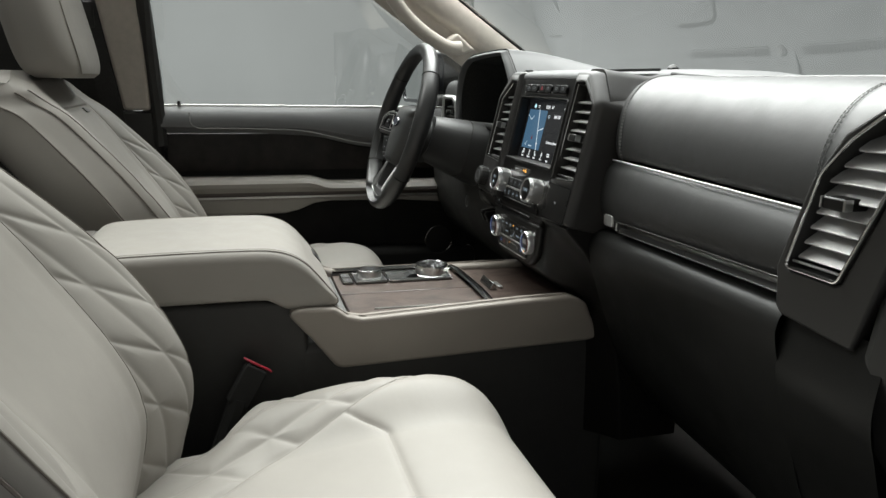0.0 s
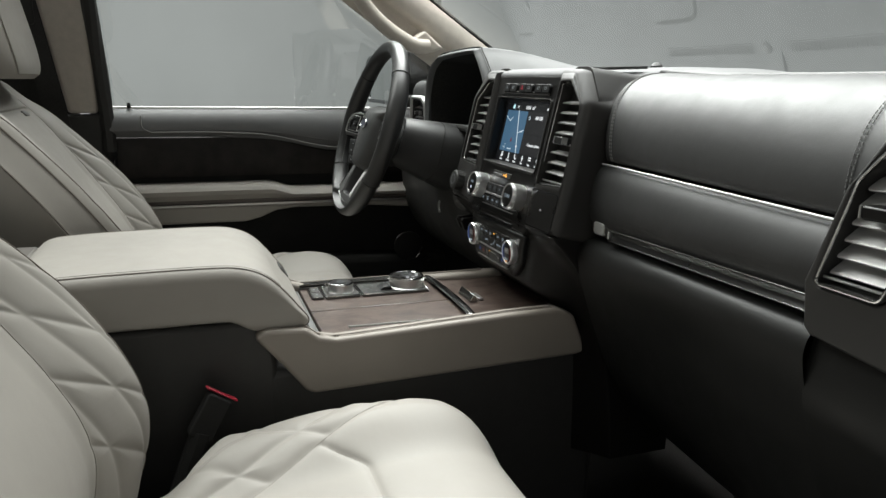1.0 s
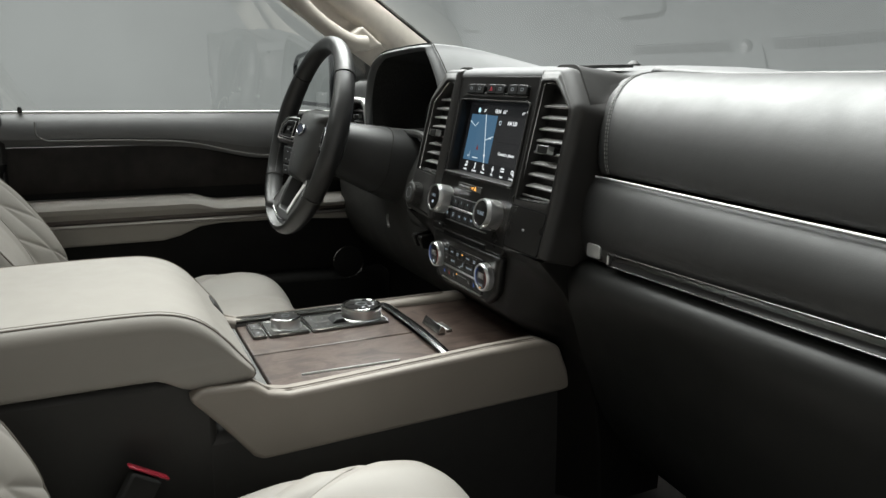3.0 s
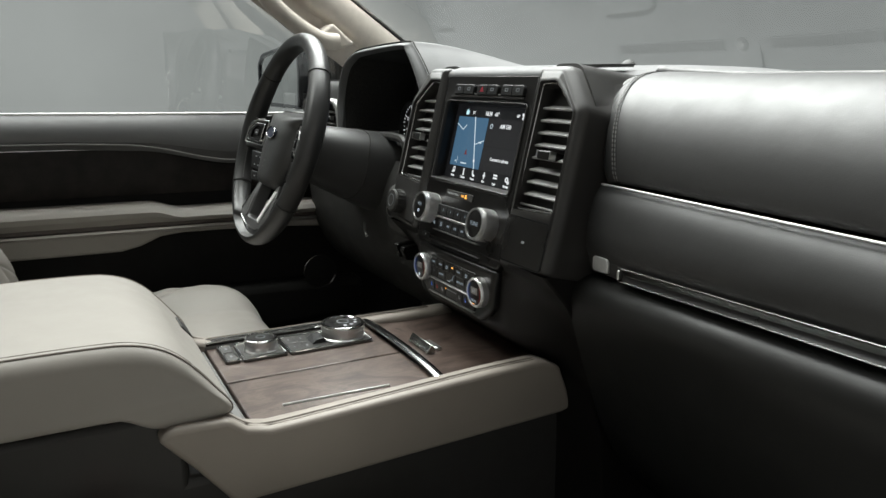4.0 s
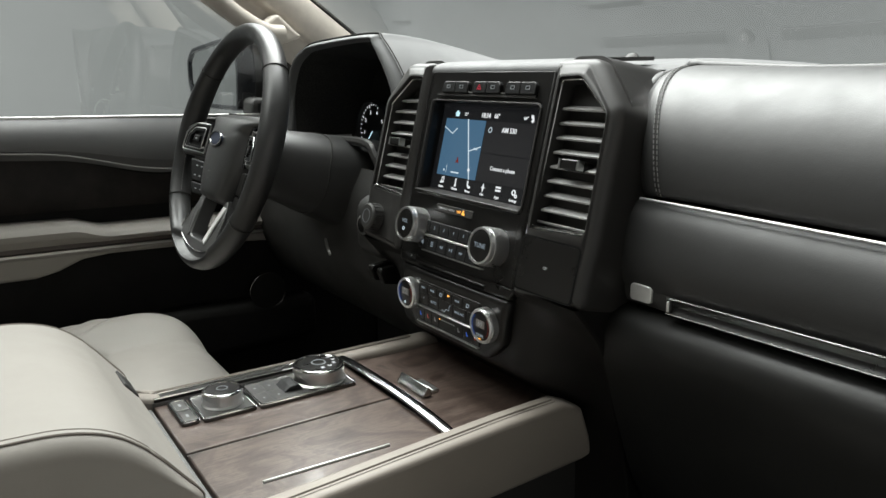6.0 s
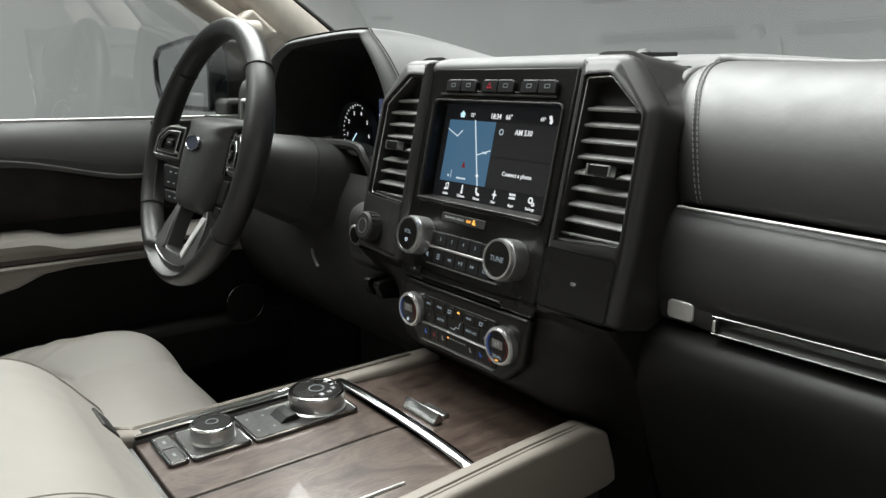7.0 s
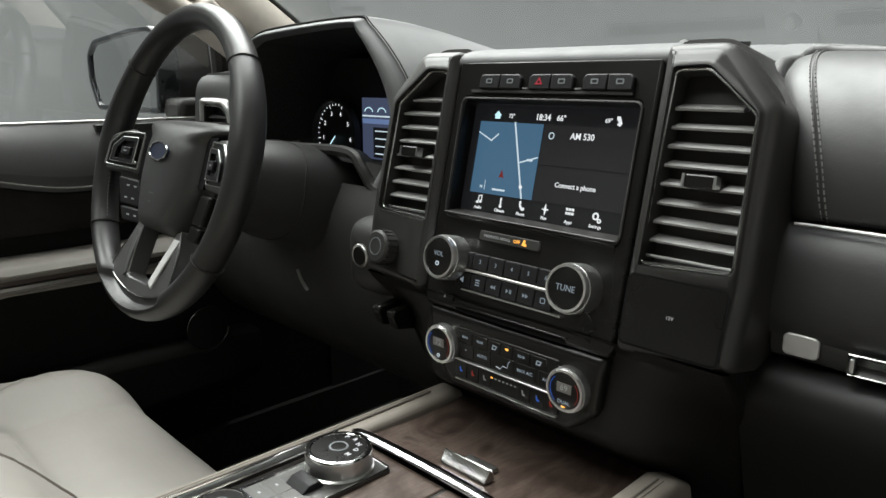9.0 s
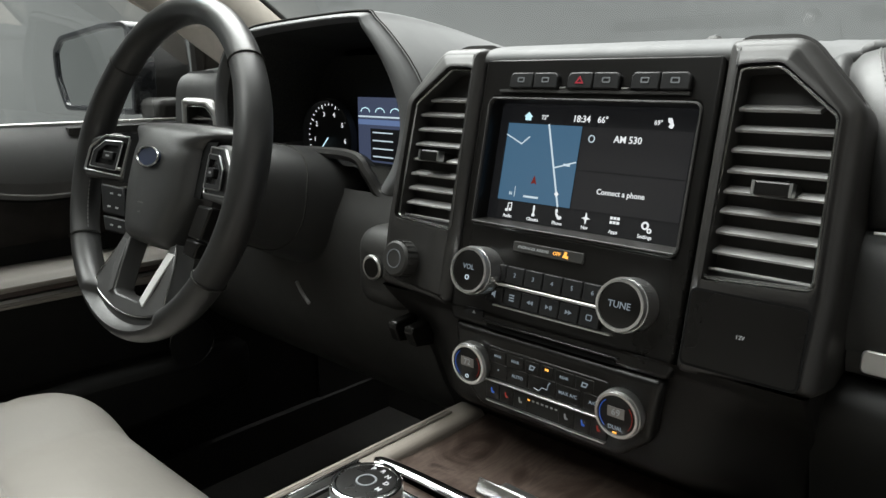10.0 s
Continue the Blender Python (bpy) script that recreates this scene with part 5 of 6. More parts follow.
part("display_bar", box(-0.474, -0.372, 0.6505, 0.652, 1.378, 1.380), LCD_ROAD, disp, smooth=False)
for i in range(3):
    part("small_dial", tube([(-0.460 + 0.030 * i + 0.009 * math.cos(a * math.pi / 8), 0.6512, 1.385 + 0.006 * math.sin(a * math.pi / 8)) for a in range(9)], 0.0007, 4), LCD_ICE, disp)
part("menu_block", box(-0.450, -0.386, 0.6512, 0.6518, 1.319, 1.363), LCD, disp, smooth=False)
for i in range(4):
    part("text_bar", box(-0.445, -0.405, 0.6505, 0.652, 1.357 - 0.011 * i, 1.3585 - 0.011 * i), LCD_ROAD, disp, smooth=False)
part("status_bar", box(-0.474, -0.372, 0.6505, 0.652, 1.368, 1.375), lit("cluster_mid_blue", (0.12, 0.18, 0.34), 0.8), disp, smooth=False)


# ---- steering wheel ----
W = Matrix.Translation((-0.424, 0.333, 1.350)) @ Euler((radians(90 - 17.5), 0, 0)).to_matrix().to_4x4()
sw = thing("steering_wheel", (-0.434, 0.45, 1.30), "black leather steering wheel with silver trimmed spokes", "steering wheel")
RIM = 0.1685
SPOKE = plain("spoke_grey_paint", (0.085, 0.085, 0.084), 0.38, metal=0.3, fine=0.05)


def rim_pt(a, r=RIM, d=0.0):
    return W @ Vector((r * math.cos(a), r * math.sin(a) - 0.011, d))


def rim_fn(u, v):
    a = 2 * math.pi * v
    b = 2 * math.pi * u
    grip = 0.0148 + 0.0016 * (math.exp(-((math.sin(a) - 0.25) / 0.35) ** 2))
    r = RIM + grip * math.cos(b) * 0.95
    inlay = ease(24, 30, abs(math.degrees(a) - 270))
    z = grip * 1.12 * math.sin(b)
    if z > 0:
        z *= 1 - 0.8 * (1 - inlay) * (1 - ease(-0.15, 0.3, math.cos(b)))
    return W @ Vector((r * math.cos(a), r * math.sin(a) - 0.011, z))


bm = sheet(rim_fn, 28, 160, True)
bmesh.ops.remove_doubles(bm, verts=list(bm.verts), dist=1e-5)
bmesh.ops.recalc_face_normals(bm, faces=list(bm.faces))
part("rim", bm, BLACK_LEATHER, sw, "black leather rim")
for deg in (41, 139, 214, 326):
    a = radians(deg)
    c = rim_pt(a)
    side = W.to_3x3() @ Vector((math.cos(a), math.sin(a), 0))
    n = W.to_3x3() @ Vector((0, 0, 1))
    part("rim_seam", tube([c + 0.0160 * (math.cos(k / 8 * math.pi) * side * 0.97 + 1.10 * math.sin(k / 8 * math.pi) * n) for k in range(16)], 0.0009, 5, True), CARPET, sw)
for s in (0, 1):
    a0, a1 = ((185, 213), (327, 355))[s]
    stitches("rim_stitching", [rim_pt(radians(a0 + (a1 - a0) * i / 20), RIM - 0.0162, 0.004) for i in range(21)], STITCH, sw, 0.005, 0.0006, 0.0032)


def hub_half(y):
    """Half the hub's width at a height: wide shoulders, narrow foot."""
    return 0.046 + 0.024 * ease(-0.098, -0.028, y) + 0.044 * ease(0.012, 0.036, y) - 0.018 * ease(0.034, 0.044, y) ** 2


def hub_fn(u, v):
    s = 2 * u - 1
    s = math.copysign(1 - (1 - abs(s)) ** 1.8, s)
    r = 2 * v - 1
    r = math.copysign(1 - (1 - abs(r)) ** 1.8, r)
    y = -0.026 + 0.070 * r
    x = hub_half(y) * s
    z = 0.0110 - 0.012 * abs(s) ** 3 - 0.034 * abs(s) ** 12 - 0.040 * abs(r) ** 16 - 0.017 * ease(-0.012, 0.062, y) ** 1.5 - 0.006 * (abs(x) / 0.11) ** 2
    return W @ Vector((x, y, max(z, -0.030)))


part("hub_cover", sheet(hub_fn, 60, 60), HUB_LEATHER, sw, "grained black hub cover")
em = part("emblem", prism([(0.0220 * math.cos(i / 16 * math.pi), 0.0098 * math.sin(i / 16 * math.pi)) for i in range(32)], 0.0, 0.0045, W @ Matrix.Translation((0.0, -0.002, 0.0085))), plain("deep_blue_enamel", (0.012, 0.02, 0.05), 0.35), sw, "plain blue oval emblem", bevel=0.0008)
part("emblem_rim", tube([W @ Vector((0.0226 * math.cos(i / 20 * math.pi), -0.002 + 0.0104 * math.sin(i / 20 * math.pi), 0.0135)) for i in range(40)], 0.0011, 6, True), DULL_CHROME, em)
for dy, wd in ((-0.050, 0.006), (-0.060, 0.003)):
    part("hub_mark", box(-wd, wd, dy - 0.0006, dy + 0.0006, 0.002, 0.0112, W), GREY_TRIM, sw)


def mirrored(pts, s):
    return [(x * s, y) for x, y in pts][::(1 if s > 0 else -1)]


def scaled(pts, f, cx, cy):
    return [(cx + (x - cx) * f, cy + (y - cy) * f) for x, y in pts]


HEX = [(0.086, 0.0190), (0.130, 0.0165), (0.154, 0.000), (0.157, -0.0285), (0.089, -0.0285)]
for s in (-1, 1):
    # the switch pads face inwards a little
    WS = W @ Matrix.Translation((s * 0.08, 0, 0.001)) @ Euler((0, radians(-13 * s), 0)).to_matrix().to_4x4() @ Matrix.Translation((-s * 0.08, 0, 0))
    sp = part("side_spoke", prism(mirrored([(0.050, 0.020), (0.118, 0.021), (0.146, 0.014), (0.168, 0.004), (0.168, -0.028), (0.152, -0.036), (0.050, -0.031)], s), -0.026, -0.009, WS), SPOKE, sw, "graphite side spoke", bevel=0.004, segs=3)
    part("hub_gap", prism(mirrored([(0.056, -0.034), (0.0845, -0.034), (0.0840, 0.0150), (0.104, 0.0205), (0.104, 0.0225), (0.056, 0.0225)], s), -0.0105, -0.0078, WS), GAP, sp, "dark gap beside the hub")
    hx = soften(mirrored(HEX, s), 0.003, 3)
    cx = s * 0.113
    part("switch_frame", prism(hx, -0.010, -0.0072, WS, [scaled(hx, 0.93, cx, -0.008)]), SATIN, sp, "thin satin silver switch frame", bevel=0.0005)
    sw_pad = part("switch_block", prism(scaled(hx, 0.92, cx, -0.008), -0.012, -0.0078, WS), PIANO, sp, "glossy black switch block", bevel=0.0008)
    inner_hex = soften(mirrored([(0.094, 0.0105), (0.124, 0.0090), (0.141, -0.004), (0.143, -0.0225), (0.097, -0.0225)], s), 0.002, 3)
    part("switch_ring", prism(inner_hex, -0.009, -0.0045, WS, [scaled(inner_hex, 0.72, cx, -0.007)]), KEY_MAT, sw_pad, "black four-way switch", bevel=0.0012)
    part("switch_frame", tube([WS @ Vector((x, y, -0.0050)) for x, y in scaled(inner_hex, 1.02, cx, -0.007)], 0.0007, 5, True), SATIN, sw_pad)
    part("switch", prism(rounded(cx - 0.009, cx + 0.009, -0.0125, -0.0025, 0.002), -0.009, -0.0030, WS), KEY_MAT, sw_pad, "square centre switch", bevel=0.001)
    part("switch_mark", box(cx - 0.003, cx + 0.003, -0.0085, -0.0065, -0.0031, -0.0027, WS), PRINT, sw_pad, smooth=False)
    part("lower_accent", prism(mirrored([(0.090, -0.0185), (0.136, -0.0185), (0.132, -0.0222), (0.092, -0.0222)], s), -0.0085, -0.0055, WS), SATIN, sw_pad, "satin silver lower switch", bevel=0.0006)
    for k, (y0, y1, xi0, xi1, xo0, xo1) in enumerate(((-0.073, -0.040, 0.066, 0.081, 0.108, 0.122), (-0.092, -0.075, 0.060, 0.065, 0.098, 0.107))):
        kk = part("lower_switch", prism(mirrored([(xi0, y0), (xo0, y0), (xo1, y1), (xi1, y1)], s), -0.024, -0.0075, WS), KEY_MAT if s < 0 else PIANO, sw, "dark switch", bevel=0.0022)
        for i in range(0 if s > 0 else 4 if k == 0 else 2):
            mx = s * (xi0 + xi1 + 0.022 + 0.028 * (i % 2)) / 2
            part("switch_mark", box(mx - 0.0025, mx + 0.0025, y1 - 0.010 - 0.015 * (i // 2), y1 - 0.008 - 0.015 * (i // 2), -0.0076, -0.0071, WS), PRINT, kk, smooth=False)


def on_bezel(bm):
    """Lets a flat piece climb towards the driver on its way down, then lays it on the wheel."""
    for v in bm.verts:
        v.co.z += 0.013 * (1 - ease(-0.150, -0.088, v.co.y))
    bm.transform(W)
    return bm


HALF = [(0.0, -0.1675), (0.024, -0.1660), (0.050, -0.1610), (0.070, -0.1545), (0.079, -0.1460), (0.069, -0.116), (0.056, -0.084)]
INNER = [(0.044, -0.088), (0.037, -0.124), (0.030, -0.1475), (0.024, -0.1505)]
bezel_line = HALF[1:] + INNER + [(-x, y) for x, y in INNER[::-1]] + [(-x, y) for x, y in HALF[:0:-1]] + [HALF[0]]
bezel = part("lower_bezel", on_bezel(prism(bezel_line, -0.030, -0.0075, Matrix.Identity(4))), SPOKE, sw, "graphite lower spoke bezel", bevel=0.0016, segs=2)
for s in (-1, 1):
    part("spoke_blade", on_bezel(prism(mirrored([(0.0595, -0.094), (0.0455, -0.094), (0.038, -0.124), (0.031, -0.1475), (0.040, -0.1530), (0.050, -0.1260)], s), -0.0085, -0.0058, Matrix.Identity(4))), plain("bright_silver_paint", (0.72, 0.72, 0.71), 0.38, metal=0.25, fine=0.03) if s > 0 else SPOKE, bezel, "bright silver spoke blade" if s > 0 else "", bevel=0.0007)
edge = [(x, y) for x, y in HALF[::-1]] + [(-x, y) for x, y in HALF[1:]]
bm = tube(smooth_line([Vector((x, y, -0.0076)) for x, y in edge], 70), 0.0008, 6)
part("bezel_edge", on_bezel(bm), DULL_CHROME, bezel, "thin bright edge")
part("hub_back", lathe([(0.045, -0.07), (0.052, -0.045), (0.050, -0.030), (0.02, -0.028)], W @ Matrix.Translation((0, -0.025, 0)), 40), BLACK, sw)

col = thing("steering_column", (-0.434, 0.52, 1.20), "black steering column shroud with stalk", "steering column")


def shroud_fn(u, v):
    a = 2 * math.pi * u
    c = Vector((-0.434, 0.385, 1.318)).lerp(Vector((-0.434, 0.56, 1.262)), v)
    w, h = 0.066 + 0.036 * v, 0.045 + 0.034 * v
    return c + Vector((w * math.copysign(abs(math.cos(a)) ** 0.7, math.cos(a)), 0.02 * math.sin(a), h * math.copysign(abs(math.sin(a)) ** 0.7, math.sin(a))))


part("shroud", sheet(shroud_fn, 40, 12, True, True), COLUMN, col)
part("shroud_seam", tube([shroud_fn(i / 40, 0.45) for i in range(40)], 0.0012, 5, True), CARPET, col)
part("stalk", tube(smooth_line([(-0.49, 0.42, 1.33), (-0.54, 0.40, 1.345), (-0.60, 0.385, 1.355)], 10), 0.008, 8), BLACK, col, "black indicator stalk")
part("knee_trim", sheet(lambda u, v: Vector((-0.62 + 0.36 * u, 0.50 + 0.10 * v, 1.225 - 0.16 * v - 0.02 * math.sin(math.pi * u))), 16, 6), BLACK, col)
part("release_lever", tube(smooth_line([(-0.392, 0.475, 1.190), (-0.372, 0.467, 1.183), (-0.352, 0.462, 1.175)], 8), 0.0022, 8), SILVER_PAINT, col, "small release lever")

# ---- centre console ----
con = thing("centre_console", (0, 0.2, FLOOR_Z), "wide centre console with cream sides and wood top", "centre console")
part("base", box(-0.128, 0.128, -0.30, 0.56, FLOOR_Z, 1.066), BLACK, con, "black console base", bevel=0.012)
part("rear_base", box(-0.1285, 0.1285, -0.30, 0.075, 0.73, 1.136), BLACK, con, bevel=0.008)
for s in (-1, 1):
    a, b = (0.118, 0.148) if s > 0 else (-0.148, -0.118)
    side_outline = curve2([(0.046, 1.118), (0.078, 1.080)], 2) + [(0.110, 1.037), (0.120, 1.031), (0.30, 1.036), (0.512, 1.0415), (0.528, 1.046), (0.517, 1.072), (0.500, 1.108), (0.474, 1.119), (0.40, 1.118), (0.180, 1.108), (0.150, 1.107), (0.128, 1.112), (0.110, 1.126), (0.06, 1.128)]
    if s < 0:
        side_outline = [(y, min(z, 1.106) if y > 0.14 else z) for y, z in side_outline]
    lean = Matrix(((1, 0, s * 0.09, -s * 0.09 * 1.11), (0, 1, 0, 0), (0, 0, 1, 0), (0, 0, 0, 1)))
    part("side_panel", prism(side_outline, a, b, lean @ YZX), CONSOLE_SHADED, con, "cream leather console side, browned for shade", bevel=0.006, segs=4)
    line = smooth_line([(s * 0.1335, 0.108, 1.1280), (s * 0.1335, 0.128, 1.1128), (s * 0.1335, 0.150, 1.1078), (s * 0.1335, 0.20, 1.1092), (s * 0.1335, 0.40, 1.1183), (s * 0.1335, 0.468, 1.1192)], 60)
    if s < 0:
        line = [Vector((q.x, q.y, min(q.z, 1.1075) if q.y > 0.14 else q.z)) for q in line]
        part("rail_trim", box(-0.1315, -0.1168, 0.140, 0.345, 1.095, 1.1066), PIANO, con, "glossy black strip beside the dials", bevel=0.0008)
        part("rail_line", tube([(-0.1312, 0.140, 1.1072), (-0.1312, 0.345, 1.1072)], 0.0012, 6), CHROME, con, "thin chrome line beside the dials")
        part("rail_line", tube([(-0.1180, 0.140, 1.1072), (-0.1180, 0.345, 1.1072)], 0.0013, 6), CHROME, con, "thin chrome line beside the dials")
    part("side_seam", tube(line, 0.0011, 5), CREAM_STITCH, con, "brown stitched seam")
    part("side_stitching", tube([q + Vector((s * 0.0045, 0, -0.0002)) for q in line], 0.0006, 4), CREAM_STITCH, con)
    part("rim_trim", box(min(s * 0.1165, s * 0.1195), max(s * 0.1165, s * 0.1195), 0.138, 0.352, 1.095, 1.1035), GREY_TRIM, con)
part("tray_floor", box(-0.1185, 0.1185, 0.118, 0.50, 1.070, 1.092), BLACK, con)
part("wood_door", box(0.005, 0.1155, 0.139, 0.3575, 1.090, 1.1005), WOOD, con, "dark burl wood storage lid", bevel=0.0015)
part("lid_edge", box(0.0013, 0.0046, 0.139, 0.3575, 1.086, 1.0985), BLACK, con, "dark gap between the boards")
part("lid_inlay", tube([(0.088, 0.178, 1.1012), (0.0925, 0.30, 1.1012)], 0.0016, 6), SATIN, con, "thin bright inlay line")
part("wood_strip", box(-0.1155, 0.0008, 0.139, 0.3575, 1.090, 1.1000), WOOD, con, "dark burl wood strip beside the dials", bevel=0.0015)
part("wood_front", sheet(lambda u, v: Vector((-0.117 + 0.234 * u, 0.3635 + 0.155 * v, 1.0985 - 0.003 * math.sin(math.pi * v))), 10, 6), WOOD, con, "dark burl wood front tray")
part("rear_strip", box(-0.1165, 0.1165, 0.126, 0.137, 1.088, 1.0985), GREY_TRIM, con, "grey plastic end strip", bevel=0.002)
part("cross_bar", tube(smooth_line([(-0.119, 0.353, 1.100), (-0.112, 0.360, 1.1055), (0.0, 0.3615, 1.1075), (0.100, 0.358, 1.1055), (0.112, 0.354, 1.100)], 30), 0.0067, 14, squash=0.5), CHROME, con, "polished chrome cross bar")
part("tray_grip", prism([(0.386, 1.098), (0.399, 1.098), (0.397, 1.106), (0.3925, 1.110)], -0.034, 0.020, YZX), DULL_CHROME, con, "raised chrome tray grip", bevel=0.001)
part("tray_plate", box(-0.022, 0.012, 0.4045, 0.413, 1.0965, 1.1005, Matrix.Translation((0, 0, 0))), SATIN, con, "small satin plate", bevel=0.001)

# dial plates
DP = plain("dark_dial_plate", (0.12, 0.118, 0.115), 0.34, metal=1.0, fine=0.08)
for x0, x1, y0, y1 in ((-0.110, -0.052, 0.1505, 0.1690), (-0.110, -0.050, 0.1715, 0.2270), (-0.110, -0.048, 0.2300, 0.3420)):
    pl = part("dial_plate", prism(rounded(x0, x1, y0, y1, 0.004), 1.099, 1.1035, I4), DP, con, "dark metal dial plate", bevel=0.001)
    part("plate_rim", tube([(x, y, 1.1038) for x, y in rounded(x0 + 0.001, x1 - 0.001, y0 + 0.001, y1 - 0.001, 0.004)], 0.0012, 6, True), CHROME, pl)
    if y0 < 0.16:
        for xx in (-0.095, -0.067):
            k = part("plate_key", box(xx - 0.012, xx + 0.012, y0 + 0.003, y1 - 0.003, 1.1030, 1.1046), DP, pl, bevel=0.001)
            part("key_mark", box(xx - 0.003, xx + 0.003, 0.1585, 0.1610, 1.1046, 1.1049), PRINT, k, smooth=False)
    elif y0 > 0.22:
        for xx, yy in ((-0.094, 0.2400), (-0.066, 0.2400), (-0.094, 0.2565), (-0.066, 0.2565)):
            k = part("plate_key", box(xx - 0.013, xx + 0.013, yy - 0.007, yy + 0.007, 1.1030, 1.1039), DP, pl, bevel=0.0003)
            part("key_mark", box(xx - 0.0015, xx + 0.0015, yy - 0.0010, yy + 0.0010, 1.1038, 1.1041), PRINT, k, smooth=False)
        part("shift_release", prism([(0.262, 1.103), (0.285, 1.103), (0.280, 1.110), (0.270, 1.109)], -0.092, -0.066, YZX), KEY_MAT, pl, bevel=0.001)


def dial(x, y, r, h, label, marks):
    m = Matrix.Translation((x, y, 1.1025))
    d = thing("rotary_dial", (x, y, 1.1025), label, "dial", "console dials")
    body = part("dial_ring", lathe([(r * 1.06, 0), (r * 1.06, 0.0015), (r * 1.03, 0.0022), (r * 1.0, 0.0030), (r * 1.0, h * 0.45), (r * 1.0, h * 0.52), (r * 1.02, h * 0.80), (r * 1.0, h * 0.88), (0.0005, h * 0.88)], m, 64), SATIN, d, "satin metal dial wall")
    part("dial_rim", lathe([(r * 0.98, h * 0.86), (r * 1.015, h * 0.90), (r * 0.985, h * 0.98), (r * 0.92, h), (r * 0.87, h), (r * 0.82, h - 0.0015), (0.0005, h - 0.001)], m, 64), CHROME, d, "polished chrome rim")
    part("dial_face", lathe([(r * 0.83, h - 0.0012), (r * 0.83, h - 0.0004), (0.0005, h + 0.0002)], m, 48), PIANO, d, "black glossy dial face")
    part("dial_knurling", join(*[box(r * 0.985, r * 1.02, -0.0007, 0.0007, h * 0.54, h * 0.82, m @ Euler((0, 0, 2 * math.pi * i / 72)).to_matrix().to_4x4()) for i in range(72)]), SATIN, d, smooth=False)
    for k, t in enumerate(marks):
        a = radians(118 - 32 * k)
        words("dial_text", t, 0.0062, m @ Matrix.Translation((r * 0.60 * math.cos(a), r * 0.60 * math.sin(a), h + 0.0006)), LCD_WHITE, d)
    part("dial_mark", prism(ring_pts(0, 0, r * 0.30, 20), h, h + 0.0006, m, [ring_pts(0, 0, r * 0.24, 20)]), DIM_PRINT, d, smooth=False)


dial(-0.083, 0.312, 0.0285, 0.0195, "large chrome rotary gear selector", ("P", "R", "N", "D", "M"))
dial(-0.081, 0.2005, 0.0200, 0.0165, "small chrome rotary drive mode dial", ())

# armrest lid
lid = thing("console_armrest", (0, -0.05, 1.14), "padded cream leather armrest lid with brown seams", "armrest")
arm_profile = curve2([(-0.235, 1.142), (-0.238, 1.175), (-0.222, 1.200), (-0.18, 1.207), (-0.08, 1.2095), (0.0, 1.2095), (0.035, 1.2065), (0.062, 1.196), (0.085, 1.176), (0.104, 1.152), (0.117, 1.134), (0.114, 1.125), (0.098, 1.1215), (0.068, 1.120), (0.045, 1.124), (0.025, 1.135), (0.005, 1.138), (-0.10, 1.138), (-0.20, 1.138)], 76)


def arm_lid_fn(u, v):
    # v runs across the width, u round the profile
    k = min(int(u * 76), 75)
    f = u * 76 - k
    y = arm_profile[k][0] + (arm_profile[k + 1][0] - arm_profile[k][0]) * f
    z = arm_profile[k][1] + (arm_profile[k + 1][1] - arm_profile[k][1]) * f
    s = 2 * v - 1
    turn = max(0.0, (abs(s) - 0.84) / 0.16) * math.pi / 2
    x = math.copysign(0.126 * min(1.0, abs(s) / 0.84) + 0.015 * math.sin(turn), s)
    drop = 1 - math.cos(turn)
    cy, cz = -0.05, 1.165
    crown_z = 0.004 * (1 - s * s) if z > 1.18 else 0
    return Vector((x, cy + (y - cy) * (1 - 0.075 * drop), cz + (z - cz) * (1 - 0.34 * drop) + crown_z))


bm = sheet(arm_lid_fn, 76, 80, True, False)
for vrow in (0, 80):
    bm.verts.ensure_lookup_table()
    vs = [bm.verts[vrow * 76 + i] for i in range(76)]
    bm.faces.new(vs if vrow else vs[::-1])
bmesh.ops.recalc_face_normals(bm, faces=list(bm.faces))
part("cushion", bm, CREAM, lid, "cream leather cushion")
for v in (0.060, 0.940):
    line = [arm_lid_fn((8 + 40 * i / 80) / 76, v) + Vector((0, 0.0004, 0.0004)) for i in range(81)]
    part("lid_seam", tube(line, 0.0009, 5), CREAM_STITCH, lid, "brown piped seam")
    part("lid_stitching", tube([arm_lid_fn((8 + 40 * i / 80) / 76, v + (-0.018 if v > 0.5 else 0.018)) for i in range(81)], 0.0006, 4), CREAM_STITCH, lid)
part("latch", prism([(0.100, 1.150), (0.112, 1.134), (0.116, 1.139), (0.104, 1.156)], -0.10, -0.06, YZX), BLACK, lid, "black release latch", bevel=0.002)
part("rear_hinge", box(-0.125, 0.125, -0.285, -0.225, 1.13, 1.196), plain("taupe_plastic", (0.13, 0.12, 0.11), 0.45), lid, "taupe plastic hinge cover", bevel=0.01)


# ---- seats ----
def quilt(a, b, depth):
    """Stitched pillows: height at the distances a and b (metres) from the nearest seams of two families."""
    d = math.hypot(min(a, b), 0.0016)
    return -depth * math.exp(-d / 0.0060)


def near(x, pitch):
    return abs(x - pitch * round(x / pitch))


BACK = [(0.92, -0.165), (0.98, -0.142), (1.05, -0.126), (1.10, -0.130), (1.16, -0.155), (1.25, -0.216), (1.35, -0.285), (1.40, -0.328), (1.442, -0.364)]


def back_y(z):
    for (z0, y0), (z1, y1) in zip(BACK, BACK[1:]):
        if z <= z1:
            t = (z - z0) / (z1 - z0)
            return y0 + (y1 - y0) * t
    return BACK[-1][1]


SOFT_BACK = smooth_line([(0, y, z) for z, y in BACK], 60)


def seat_half(z):
    return 0.250 - 0.02 * ease(1.05, 0.90, z) - 0.055 * ease(1.20, 1.42, z)


